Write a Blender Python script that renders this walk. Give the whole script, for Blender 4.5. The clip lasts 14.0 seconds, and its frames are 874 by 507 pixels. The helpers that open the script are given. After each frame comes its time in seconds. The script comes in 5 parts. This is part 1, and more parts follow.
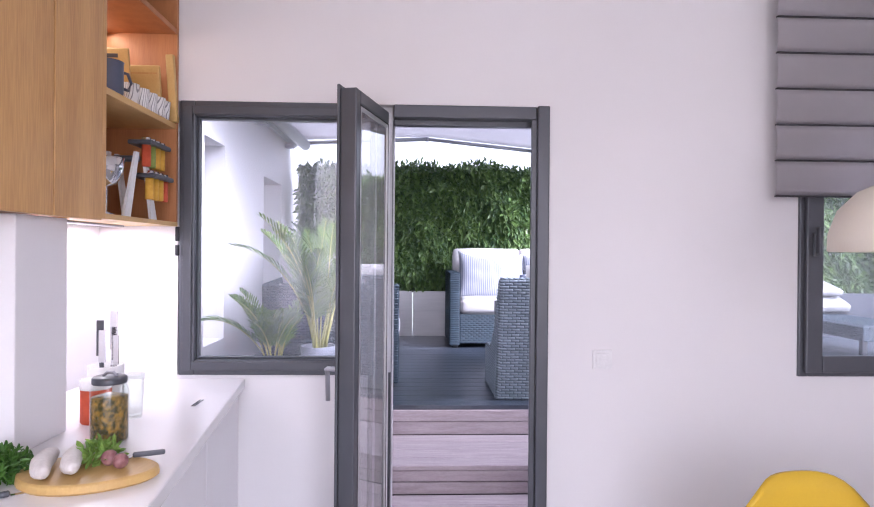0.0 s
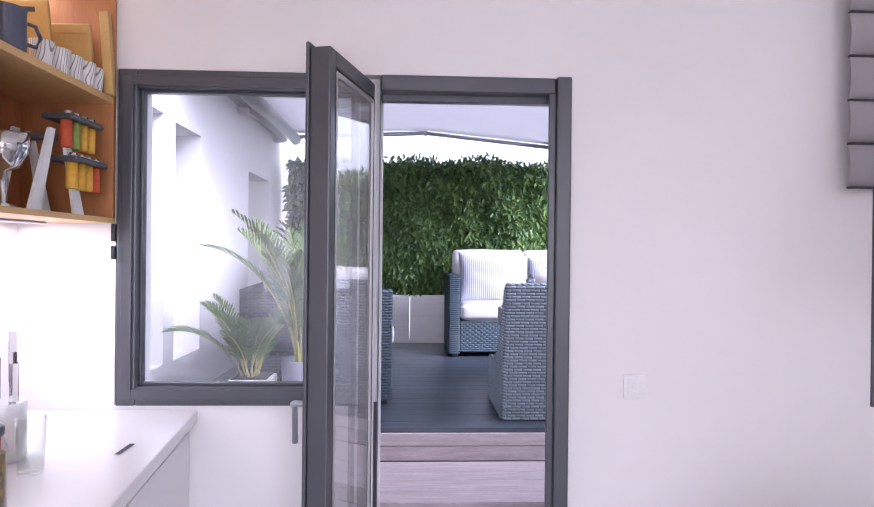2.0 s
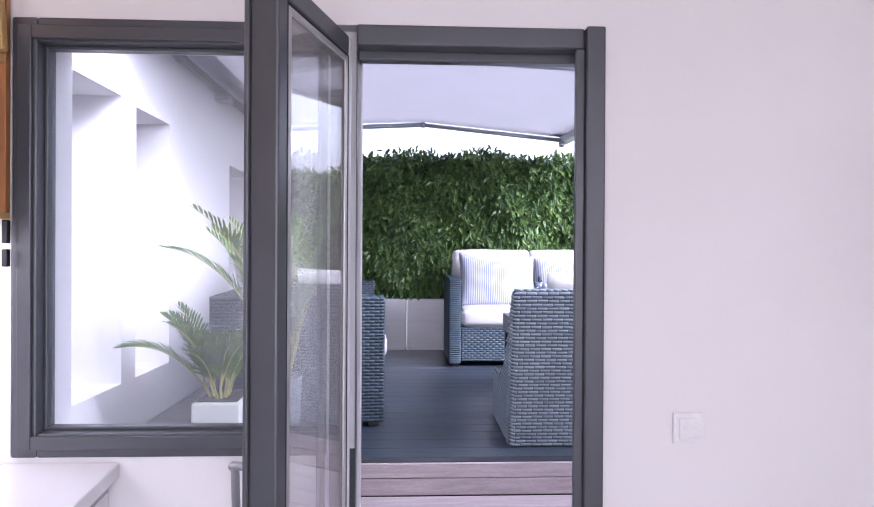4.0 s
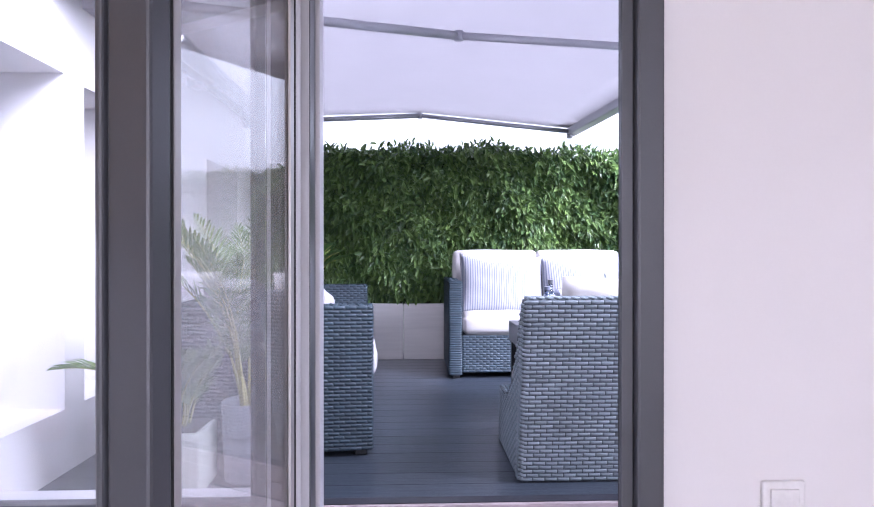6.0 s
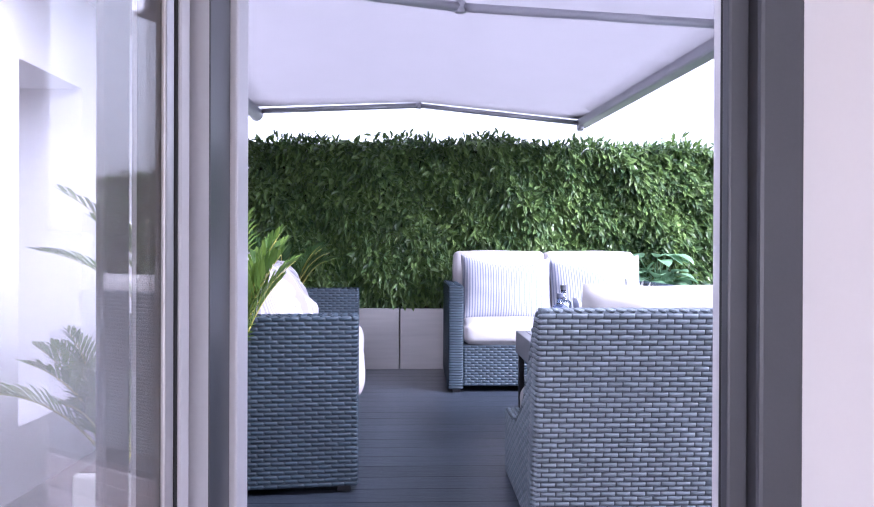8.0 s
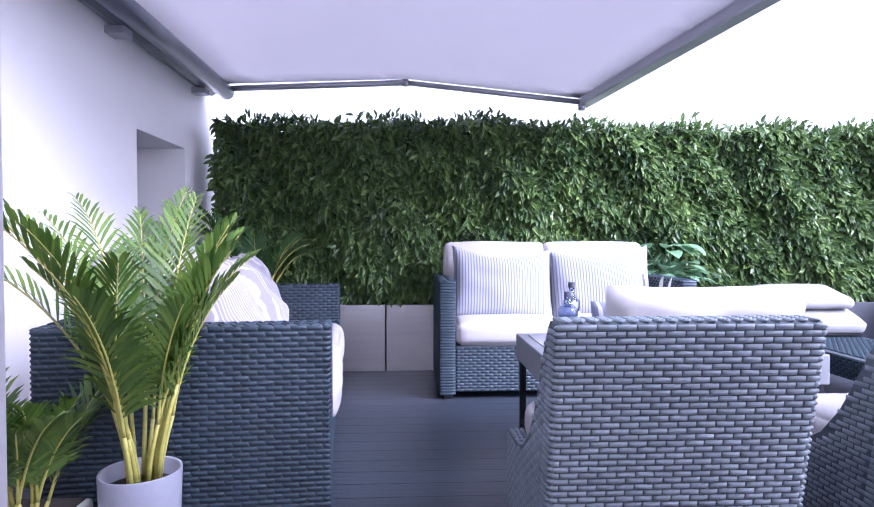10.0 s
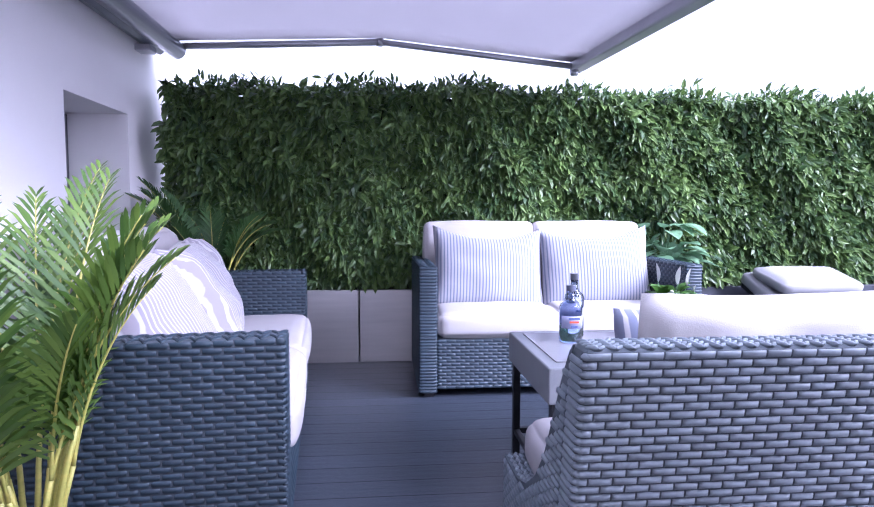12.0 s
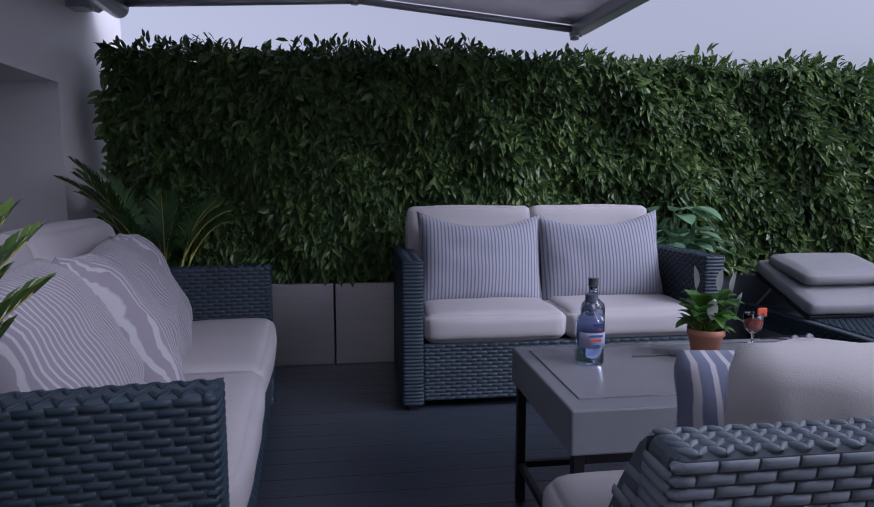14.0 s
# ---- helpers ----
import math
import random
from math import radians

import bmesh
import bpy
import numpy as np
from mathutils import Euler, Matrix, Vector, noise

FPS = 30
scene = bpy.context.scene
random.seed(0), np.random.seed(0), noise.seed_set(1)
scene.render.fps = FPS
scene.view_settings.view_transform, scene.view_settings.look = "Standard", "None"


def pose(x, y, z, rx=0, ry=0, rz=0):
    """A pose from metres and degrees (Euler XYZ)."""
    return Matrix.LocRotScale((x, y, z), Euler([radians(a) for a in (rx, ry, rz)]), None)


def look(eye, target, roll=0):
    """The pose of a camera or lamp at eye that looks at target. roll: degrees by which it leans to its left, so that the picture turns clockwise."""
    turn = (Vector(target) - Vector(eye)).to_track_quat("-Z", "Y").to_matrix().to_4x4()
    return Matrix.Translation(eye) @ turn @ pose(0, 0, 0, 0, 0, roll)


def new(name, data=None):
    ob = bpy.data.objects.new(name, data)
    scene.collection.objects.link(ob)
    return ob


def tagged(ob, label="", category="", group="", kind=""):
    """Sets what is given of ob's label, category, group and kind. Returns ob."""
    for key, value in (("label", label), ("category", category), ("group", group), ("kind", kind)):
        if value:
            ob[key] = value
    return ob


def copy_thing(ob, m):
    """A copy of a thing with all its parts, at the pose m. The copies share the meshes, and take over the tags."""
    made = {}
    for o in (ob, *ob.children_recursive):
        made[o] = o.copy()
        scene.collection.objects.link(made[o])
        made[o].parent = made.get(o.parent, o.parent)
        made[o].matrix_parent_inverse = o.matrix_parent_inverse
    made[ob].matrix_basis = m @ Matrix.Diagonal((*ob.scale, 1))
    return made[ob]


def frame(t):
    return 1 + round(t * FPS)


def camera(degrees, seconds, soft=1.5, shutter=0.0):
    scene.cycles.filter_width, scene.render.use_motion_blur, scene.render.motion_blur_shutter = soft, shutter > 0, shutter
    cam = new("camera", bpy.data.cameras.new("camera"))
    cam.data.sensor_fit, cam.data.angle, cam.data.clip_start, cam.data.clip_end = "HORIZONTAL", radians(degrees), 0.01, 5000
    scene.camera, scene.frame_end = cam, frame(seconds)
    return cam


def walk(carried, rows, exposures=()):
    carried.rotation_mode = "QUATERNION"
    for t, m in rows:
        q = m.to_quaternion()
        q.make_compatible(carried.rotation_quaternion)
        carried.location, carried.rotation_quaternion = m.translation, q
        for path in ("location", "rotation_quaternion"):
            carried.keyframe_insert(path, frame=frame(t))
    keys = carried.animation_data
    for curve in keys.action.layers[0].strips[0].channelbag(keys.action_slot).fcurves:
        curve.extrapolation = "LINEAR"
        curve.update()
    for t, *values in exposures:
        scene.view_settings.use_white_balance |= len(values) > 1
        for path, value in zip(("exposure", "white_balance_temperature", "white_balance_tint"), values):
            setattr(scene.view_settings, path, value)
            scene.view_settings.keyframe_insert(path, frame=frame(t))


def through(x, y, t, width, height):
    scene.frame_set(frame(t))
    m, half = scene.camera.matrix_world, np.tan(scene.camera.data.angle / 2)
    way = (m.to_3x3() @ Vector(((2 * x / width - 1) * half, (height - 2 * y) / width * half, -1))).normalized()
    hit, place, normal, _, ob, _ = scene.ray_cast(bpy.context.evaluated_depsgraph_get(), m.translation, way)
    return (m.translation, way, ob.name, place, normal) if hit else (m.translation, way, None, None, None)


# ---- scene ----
cam = camera(72.0, 14.0, soft=1.1)
PATH = [
    (0, (0.227, -2.568, 1.466), (0.309, -0.57, 1.46), 0.5),
    (0.5, (0.235, -2.449, 1.468), (0.317, -0.45, 1.463), 0.5),
    (1, (0.238, -2.332, 1.469), (0.323, -0.333, 1.465), 0.5),
    (1.5, (0.248, -2.213, 1.473), (0.332, -0.215, 1.468), 0.5),
    (2, (0.257, -2.102, 1.475), (0.34, -0.104, 1.471), 0.6),
    (2.5, (0.263, -1.977, 1.48), (0.348, 0.021, 1.475), 0.6),
    (3, (0.271, -1.858, 1.483), (0.356, 0.141, 1.477), 0.5),
    (5.5, (0.331, -1.253, 1.486), (0.408, 0.745, 1.481), 0.1),
    (6, (0.341, -1.135, 1.489), (0.417, 0.864, 1.484), 0.0),
    (6.5, (0.352, -1.029, 1.482), (0.424, 0.970, 1.484), 0.0),
    (7, (0.364, -0.914, 1.482), (0.434, 1.085, 1.485), 0.0),
    (7.5, (0.374, -0.796, 1.49), (0.441, 1.203, 1.489), 0.2),
    (10, (0.399, -0.217, 1.515), (0.504, 1.78, 1.473), 0.0),
    (10.5, (0.403, -0.109, 1.531), (0.527, 1.886, 1.464), 0.1),
    (11, (0.4, 0.003, 1.546), (0.546, 1.996, 1.454), 0.1),
    (11.5, (0.395, 0.119, 1.56), (0.563, 2.109, 1.444), 0.1),
    (12, (0.4, 0.24, 1.572), (0.586, 2.226, 1.434), 0.1),
    (12.5, (0.406, 0.365, 1.583), (0.606, 2.349, 1.425), 0.1),
    (13, (0.412, 0.491, 1.601), (0.629, 2.471, 1.419), 0.0),
    (13.5, (0.417, 0.617, 1.618), (0.65, 2.593, 1.414), 0.1),
    (14, (0.426, 0.746, 1.632), (0.672, 2.718, 1.408), -0.1),
]
EXPO = 2.2
KELVIN, TINT = 5270, 24
walk(cam, [(t, look(eye, target, roll)) for t, eye, target, roll in PATH],
     exposures=[(t, EXPO + s, KELVIN + k, TINT + g) for t, s, k, g in ((0.0, 0.24, 330, 0), (3.0, 0.19, 300, 0), (7.5, 0.27, 200, 3), (10.0, 0.02, 60, 7), (12.6, -0.08, -50, 9), (13.0, -0.66, -40, 9), (13.5, -1.40, 60, 6), (14.0, -2.2, 200, 2))])

# ---------------------------------------------------------------- world and light
SUN_ELEV, SUN_AZ = 38.0, 130.0          # degrees; azimuth clockwise from +y
world = bpy.data.worlds.new("sky")
scene.world = world
world.use_nodes = True
wn = world.node_tree.nodes
sky = wn.new("ShaderNodeTexSky")
sky.sky_type = "NISHITA"
sky.sun_disc = False
sky.sun_elevation = radians(SUN_ELEV)
sky.sun_rotation = radians(SUN_AZ)
sky.air_density, sky.dust_density, sky.ozone_density = 1.0, 6.0, 1.0
wn["Background"].inputs["Strength"].default_value = 0.165
haze = wn.new("ShaderNodeHueSaturation")       # thin high cloud takes most of the blue
haze.inputs["Saturation"].default_value = 0.16
world.node_tree.links.new(sky.outputs["Color"], haze.inputs["Color"])
world.node_tree.links.new(haze.outputs["Color"], wn["Background"].inputs["Color"])

az, el = radians(SUN_AZ), radians(SUN_ELEV)
sun_way = Vector((math.sin(az) * math.cos(el), math.cos(az) * math.cos(el), math.sin(el)))
sun = new("sun", bpy.data.lights.new("sun", "SUN"))
sun.data.energy, sun.data.angle, sun.data.color = 0.30, radians(40), (1.0, 0.98, 0.96)
sun.matrix_world = look(sun_way * 30, (0, 0, 0))


def area_lamp(name, eye, target, sx, sy, watts, color=(1, 1, 1)):
    ob = new(name, bpy.data.lights.new(name, "AREA"))
    ob.data.shape, ob.data.size, ob.data.size_y = "RECTANGLE", sx, sy
    ob.data.energy, ob.data.color = watts, color
    ob.matrix_world = look(eye, target)
    return ob


# fill lamp added behind the walker to brighten the room; its window is made up
area_lamp("daylight_back_window", (0.6, -4.55, 1.5), (0.6, 0, 1.5), 3.0, 2.0, 9.7, (1.0, 0.875, 0.71))
area_lamp("upper_shelf_light", (-1.03, -0.30, 2.352), (-0.90, -0.30, 2.0), 0.5, 0.03, 0.24, (1.0, 0.86, 0.62))
area_lamp("shelf_light", (-0.97, -0.3, 1.55), (-0.97, -0.3, 0), 0.05, 0.4, 0.8, (1.0, 0.93, 0.86))

# ---------------------------------------------------------------- materials


def rgb(r, g, b):
    return (r, g, b, 1.0)


def material(name, color, color2=None, rough=0.6, metal=0.0, scale=8.0, fine=60.0, bump=0.15, spread=0.5,
             stretch=(1, 1, 1), per_piece=0.0, sheen=0.0, spec=0.5):
    """A surface with a coarse stain, a fine grain, bump and variation from piece to piece."""
    m = bpy.data.materials.new(name)
    m.use_nodes = True
    nt = m.node_tree
    n, l = nt.nodes, nt.links
    b = n["Principled BSDF"]
    tc, mp = n.new("ShaderNodeTexCoord"), n.new("ShaderNodeMapping")
    mp.inputs["Scale"].default_value = stretch
    l.new(tc.outputs["Object"], mp.inputs["Vector"])
    coarse, grain = n.new("ShaderNodeTexNoise"), n.new("ShaderNodeTexNoise")
    coarse.inputs["Scale"].default_value, grain.inputs["Scale"].default_value = scale, fine
    coarse.inputs["Detail"].default_value, grain.inputs["Detail"].default_value = 4, 3
    l.new(mp.outputs["Vector"], coarse.inputs["Vector"])
    l.new(mp.outputs["Vector"], grain.inputs["Vector"])
    mix = n.new("ShaderNodeMixRGB")
    mix.inputs["Color1"].default_value = rgb(*color)
    mix.inputs["Color2"].default_value = rgb(*(color2 or [c * 0.8 for c in color]))
    add = n.new("ShaderNodeMath")
    add.operation = "MULTIPLY_ADD"
    l.new(grain.outputs["Fac"], add.inputs[0])
    add.inputs[1].default_value = spread
    l.new(coarse.outputs["Fac"], add.inputs[2])
    half = n.new("ShaderNodeMath")
    half.operation = "MULTIPLY_ADD"
    half.use_clamp = True
    half.inputs[1].default_value, half.inputs[2].default_value = 1.6, -0.8 * (0.5 + spread * 0.5) - 0.1
    l.new(add.outputs[0], half.inputs[0])
    l.new(half.outputs[0], mix.inputs["Fac"])
    out = mix.outputs["Color"]
    if per_piece:
        info, geo = n.new("ShaderNodeObjectInfo"), n.new("ShaderNodeNewGeometry")
        both = n.new("ShaderNodeMath")
        both.operation = "ADD"
        l.new(info.outputs["Random"], both.inputs[0])
        l.new(geo.outputs["Random Per Island"], both.inputs[1])
        wrap = n.new("ShaderNodeMath")
        wrap.operation = "FRACT"
        l.new(both.outputs[0], wrap.inputs[0])
        rng = n.new("ShaderNodeMapRange")
        rng.inputs["To Min"].default_value, rng.inputs["To Max"].default_value = 1 - per_piece, 1 + per_piece
        l.new(wrap.outputs[0], rng.inputs["Value"])
        hsv = n.new("ShaderNodeHueSaturation")
        l.new(rng.outputs["Result"], hsv.inputs["Value"])
        l.new(out, hsv.inputs["Color"])
        out = hsv.outputs["Color"]
    l.new(out, b.inputs["Base Color"])
    b.inputs["Roughness"].default_value, b.inputs["Metallic"].default_value = rough, metal
    b.inputs["Specular IOR Level"].default_value = spec
    b.inputs["Sheen Weight"].default_value = sheen
    if bump:
        bp = n.new("ShaderNodeBump")
        bp.inputs["Strength"].default_value, bp.inputs["Distance"].default_value = bump, 0.004
        l.new(add.outputs[0], bp.inputs["Height"])
        l.new(bp.outputs["Normal"], b.inputs["Normal"])
    return m


def stripes(name, ground, line, pitch, share, wobble=0.0, axis="X"):
    """Woven cloth with thin stripes across one axis."""
    m = material(name, ground, [c * 0.93 for c in ground], 0.9, 0, 14, 260, 0.25, sheen=0.2)
    nt = m.node_tree
    n, l = nt.nodes, nt.links
    b = n["Principled BSDF"]
    before = b.inputs["Base Color"].links[0].from_socket
    tc, sep = n.new("ShaderNodeTexCoord"), n.new("ShaderNodeSeparateXYZ")
    noi = n.new("ShaderNodeTexNoise")
    noi.inputs["Scale"].default_value = 5.0
    l.new(tc.outputs["Object"], noi.inputs["Vector"])
    l.new(tc.outputs["Object"], sep.inputs[0])
    bend = n.new("ShaderNodeMath")
    bend.operation = "MULTIPLY_ADD"
    bend.inputs[1].default_value = wobble
    l.new(noi.outputs["Fac"], bend.inputs[0])
    l.new(sep.outputs[axis], bend.inputs[2])
    mul = n.new("ShaderNodeMath")
    mul.operation = "DIVIDE"
    mul.inputs[1].default_value = pitch
    l.new(bend.outputs[0], mul.inputs[0])
    fr = n.new("ShaderNodeMath")
    fr.operation = "FRACT"
    l.new(mul.outputs[0], fr.inputs[0])
    ramp = n.new("ShaderNodeValToRGB")
    e = ramp.color_ramp.elements
    e[0].position, e[0].color = share * 0.75, rgb(1, 1, 1)
    e[1].position, e[1].color = share, rgb(0, 0, 0)
    e2 = ramp.color_ramp.elements.new(0.96)
    e2.color = rgb(0, 0, 0)
    e3 = ramp.color_ramp.elements.new(1.0)
    e3.color = rgb(1, 1, 1)
    l.new(fr.outputs[0], ramp.inputs[0])
    mix = n.new("ShaderNodeMixRGB")
    l.new(ramp.outputs[0], mix.inputs["Fac"])
    l.new(before, mix.inputs["Color1"])
    mix.inputs["Color2"].default_value = rgb(*line)
    l.new(mix.outputs[0], b.inputs["Base Color"])
    return m


def leaf_material(name, dark, light, rough=0.42, through=0.25):
    """Foliage: each leaf has its own green, a little light comes through."""
    m = bpy.data.materials.new(name)
    m.use_nodes = True
    n, l = m.node_tree.nodes, m.node_tree.links
    b = n["Principled BSDF"]
    geo, ramp = n.new("ShaderNodeNewGeometry"), n.new("ShaderNodeValToRGB")
    e = ramp.color_ramp.elements
    e[0].color, e[1].color = rgb(*dark), rgb(*light)
    e[0].position, e[1].position = 0.1, 0.95
    tc, noi = n.new("ShaderNodeTexCoord"), n.new("ShaderNodeTexNoise")
    noi.inputs["Scale"].default_value = 3.0
    l.new(tc.outputs["Object"], noi.inputs["Vector"])
    av = n.new("ShaderNodeMath")
    av.operation = "MULTIPLY_ADD"
    av.inputs[1].default_value = 0.55
    l.new(geo.outputs["Random Per Island"], av.inputs[0])
    mul = n.new("ShaderNodeMath")
    mul.operation = "MULTIPLY"
    mul.inputs[1].default_value = 0.5
    l.new(noi.outputs["Fac"], mul.inputs[0])
    l.new(mul.outputs[0], av.inputs[2])
    l.new(av.outputs[0], ramp.inputs[0])
    l.new(ramp.outputs[0], b.inputs["Base Color"])
    b.inputs["Roughness"].default_value = rough
    tr, mx = n.new("ShaderNodeBsdfTranslucent"), n.new("ShaderNodeMixShader")
    l.new(ramp.outputs[0], tr.inputs["Color"])
    mx.inputs["Fac"].default_value = through
    l.new(b.outputs[0], mx.inputs[1])
    l.new(tr.outputs[0], mx.inputs[2])
    l.new(mx.outputs[0], n["Material Output"].inputs["Surface"])
    return m


def cloth_through(name, color, through=0.5):
    m = material(name, color, [c * 0.96 for c in color], 0.8, 0, 3, 200, 0.05)
    n, l = m.node_tree.nodes, m.node_tree.links
    b = n["Principled BSDF"]
    tr, mx = n.new("ShaderNodeBsdfTranslucent"), n.new("ShaderNodeMixShader")
    tr.inputs["Color"].default_value = rgb(*color)
    mx.inputs["Fac"].default_value = through
    l.new(b.outputs[0], mx.inputs[1])
    l.new(tr.outputs[0], mx.inputs[2])
    l.new(mx.outputs[0], n["Material Output"].inputs["Surface"])
    return m


def pane_glass(name, tint=(0.95, 0.97, 0.97), gain=1.0, film=0.0):
    """Flat window glass: clear through, with the mirror image that its angle gives and a white layer standing in for
    milky glare.
    """
    m = bpy.data.materials.new(name)
    m.use_nodes = True
    n, l = m.node_tree.nodes, m.node_tree.links
    n.remove(n["Principled BSDF"])
    fres, glossy, clear, mx = (n.new("ShaderNodeLayerWeight"), n.new("ShaderNodeBsdfGlossy"),
                               n.new("ShaderNodeBsdfTransparent"), n.new("ShaderNodeMixShader"))
    fres.inputs["Blend"].default_value = 0.5
    glossy.inputs["Roughness"].default_value = 0.0
    clear.inputs["Color"].default_value = rgb(*tint)
    mul = n.new("ShaderNodeMath")
    power = n.new("ShaderNodeMath")
    power.operation = "POWER"
    power.inputs[1].default_value = 5.0
    l.new(fres.outputs["Facing"], power.inputs[0])
    mul.operation, mul.use_clamp = "MULTIPLY_ADD", True
    mul.inputs[1].default_value, mul.inputs[2].default_value = 0.95 * gain, 0.045 * gain
    l.new(power.outputs[0], mul.inputs[0])
    l.new(mul.outputs[0], mx.inputs["Fac"])
    l.new(clear.outputs[0], mx.inputs[1])
    l.new(glossy.outputs[0], mx.inputs[2])
    # translucent white mixed in to imitate the milky glare on the glass
    dust, mix = n.new("ShaderNodeBsdfTranslucent"), n.new("ShaderNodeMixShader")
    dust.inputs["Color"].default_value = rgb(0.9, 0.9, 0.92)
    mix.inputs["Fac"].default_value = film
    l.new(mx.outputs[0], mix.inputs[1])
    l.new(dust.outputs[0], mix.inputs[2])
    l.new(mix.outputs[0], n["Material Output"].inputs["Surface"])
    return m


def solid_glass(name, color, rough=0.0):
    m = bpy.data.materials.new(name)
    m.use_nodes = True
    b = m.node_tree.nodes["Principled BSDF"]
    b.inputs["Base Color"].default_value = rgb(*color)
    b.inputs["Transmission Weight"].default_value = 1.0
    b.inputs["Roughness"].default_value, b.inputs["IOR"].default_value = rough, 1.45
    return m


def wood(name, light, dark, grain_scale=3.0, stretch=(1, 1, 12), rough=0.5, per_piece=0.06):
    return material(name, light, dark, rough, 0, grain_scale, 26, 0.12, 0.6, stretch, per_piece)


PLASTER = material("interior_plaster", (0.78, 0.76, 0.77), (0.74, 0.72, 0.73), 0.85, 0, 1.2, 140, 0.06, 0.3)
RENDER = material("exterior_render", (0.80, 0.785, 0.80), (0.74, 0.725, 0.74), 0.9, 0, 1.5, 220, 0.3, 0.35)
CEILING = material("ceiling_paint", (0.82, 0.81, 0.81), (0.79, 0.78, 0.78), 0.9, 0, 1, 120, 0.04, 0.3)
FLOOR = material("floor_tile", (0.42, 0.40, 0.38), (0.36, 0.34, 0.33), 0.4, 0, 3, 60, 0.05, 0.4)
ANTHRACITE = material("anthracite_aluminium", (0.090, 0.094, 0.108), (0.076, 0.080, 0.093), 0.36, 0.2, 6, 300, 0.06, 0.4)
RUBBER = material("black_rubber_seal", (0.015, 0.015, 0.018), None, 0.7, 0, 20, 100, 0.05)
GLASS = pane_glass("window_glass", (0.97, 0.975, 0.98), 1.0, 0.08)
DECK = material("composite_decking", (0.049, 0.060, 0.080), (0.027, 0.034, 0.048), 0.30, 0, 5, 40, 0.35, 0.7, (1, 9, 9), 0.14, spec=0.75)
# lighter copy of the deck boards for the steps, sunlight put into the colour
STEPWOOD = material("sunlit_step_board", (0.44, 0.37, 0.38), (0.28, 0.23, 0.24), 0.6, 0, 5, 40, 0.3, 0.7, (1, 9, 9), 0.1)
WICKER = material("dark_wicker", (0.027, 0.046, 0.064), (0.014, 0.026, 0.038), 0.46, 0, 9, 120, 0.2, 0.5, (1, 1, 1), 0.14, spec=0.35)
# armchair wicker and core lightened: the brighter light there is in the colour
CHAIR_WICKER = material("lit_wicker", (0.195, 0.232, 0.262), (0.14, 0.172, 0.198), 0.45, 0, 9, 120, 0.2, 0.5, (1, 1, 1), 0.12)
CHAIR_CORE = material("lit_wicker_core", (0.085, 0.105, 0.125), None, 0.8, 0, 30, 200, 0.1)
WICKER_CORE = material("wicker_core", (0.046, 0.060, 0.076), None, 0.8, 0, 30, 200, 0.1)
CUSHION = material("white_cushion_cloth", (0.385, 0.37, 0.375), (0.345, 0.33, 0.34), 0.9, 0, 4, 320, 0.3, 0.4)
PILLOW = stripes("ticking_striped_cloth", (0.31, 0.31, 0.345), (0.125, 0.145, 0.21), 0.021, 0.42)
THROW = stripes("wavy_striped_cloth", (0.22, 0.205, 0.235), (0.36, 0.35, 0.37), 0.017, 0.36, 0.032)
BLUESTRIPE = stripes("bold_blue_striped_cloth", (0.16, 0.18, 0.26), (0.50, 0.49, 0.51), 0.036, 0.35, 0.03)
STEEL = material("brushed_steel", (0.50, 0.49, 0.50), (0.42, 0.41, 0.43), 0.42, 0.75, 2, 90, 0.06, 0.5, (1, 1, 14))
ALU = material("awning_aluminium", (0.42, 0.42, 0.46), (0.36, 0.36, 0.40), 0.38, 0.5, 5, 200, 0.03)
CASSETTE = material("grey_blue_lacquered_aluminium", (0.17, 0.185, 0.22), (0.13, 0.145, 0.18), 0.32, 0.4, 5, 200, 0.03)
RAIL = material("pale_rail_lit_stile", (0.66, 0.65, 0.68), (0.60, 0.59, 0.62), 0.35, 0, 6, 160, 0.02)
AWNING = cloth_through("awning_cloth", (0.42, 0.41, 0.43), 0.045)
HEDGE_LEAF = leaf_material("laurel_leaf", (0.016, 0.052, 0.024), (0.150, 0.235, 0.062), 0.40, 0.2)
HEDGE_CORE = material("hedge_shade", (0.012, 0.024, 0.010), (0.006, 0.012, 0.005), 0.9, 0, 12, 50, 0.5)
PALM_LEAF = leaf_material("palm_leaf", (0.026, 0.085, 0.014), (0.155, 0.245, 0.038), 0.46, 0.3)
# darker copy of the palm leaf, shade of the corner put into the greens
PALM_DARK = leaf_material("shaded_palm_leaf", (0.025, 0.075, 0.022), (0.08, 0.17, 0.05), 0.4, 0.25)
PALM_STEM = material("palm_cane", (0.48, 0.42, 0.10), (0.30, 0.32, 0.07), 0.45, 0, 14, 60, 0.1, 0.5, (1, 1, 5))
BROAD_LEAF = leaf_material("broad_leaf", (0.11, 0.23, 0.12), (0.26, 0.42, 0.26), 0.4, 0.25)
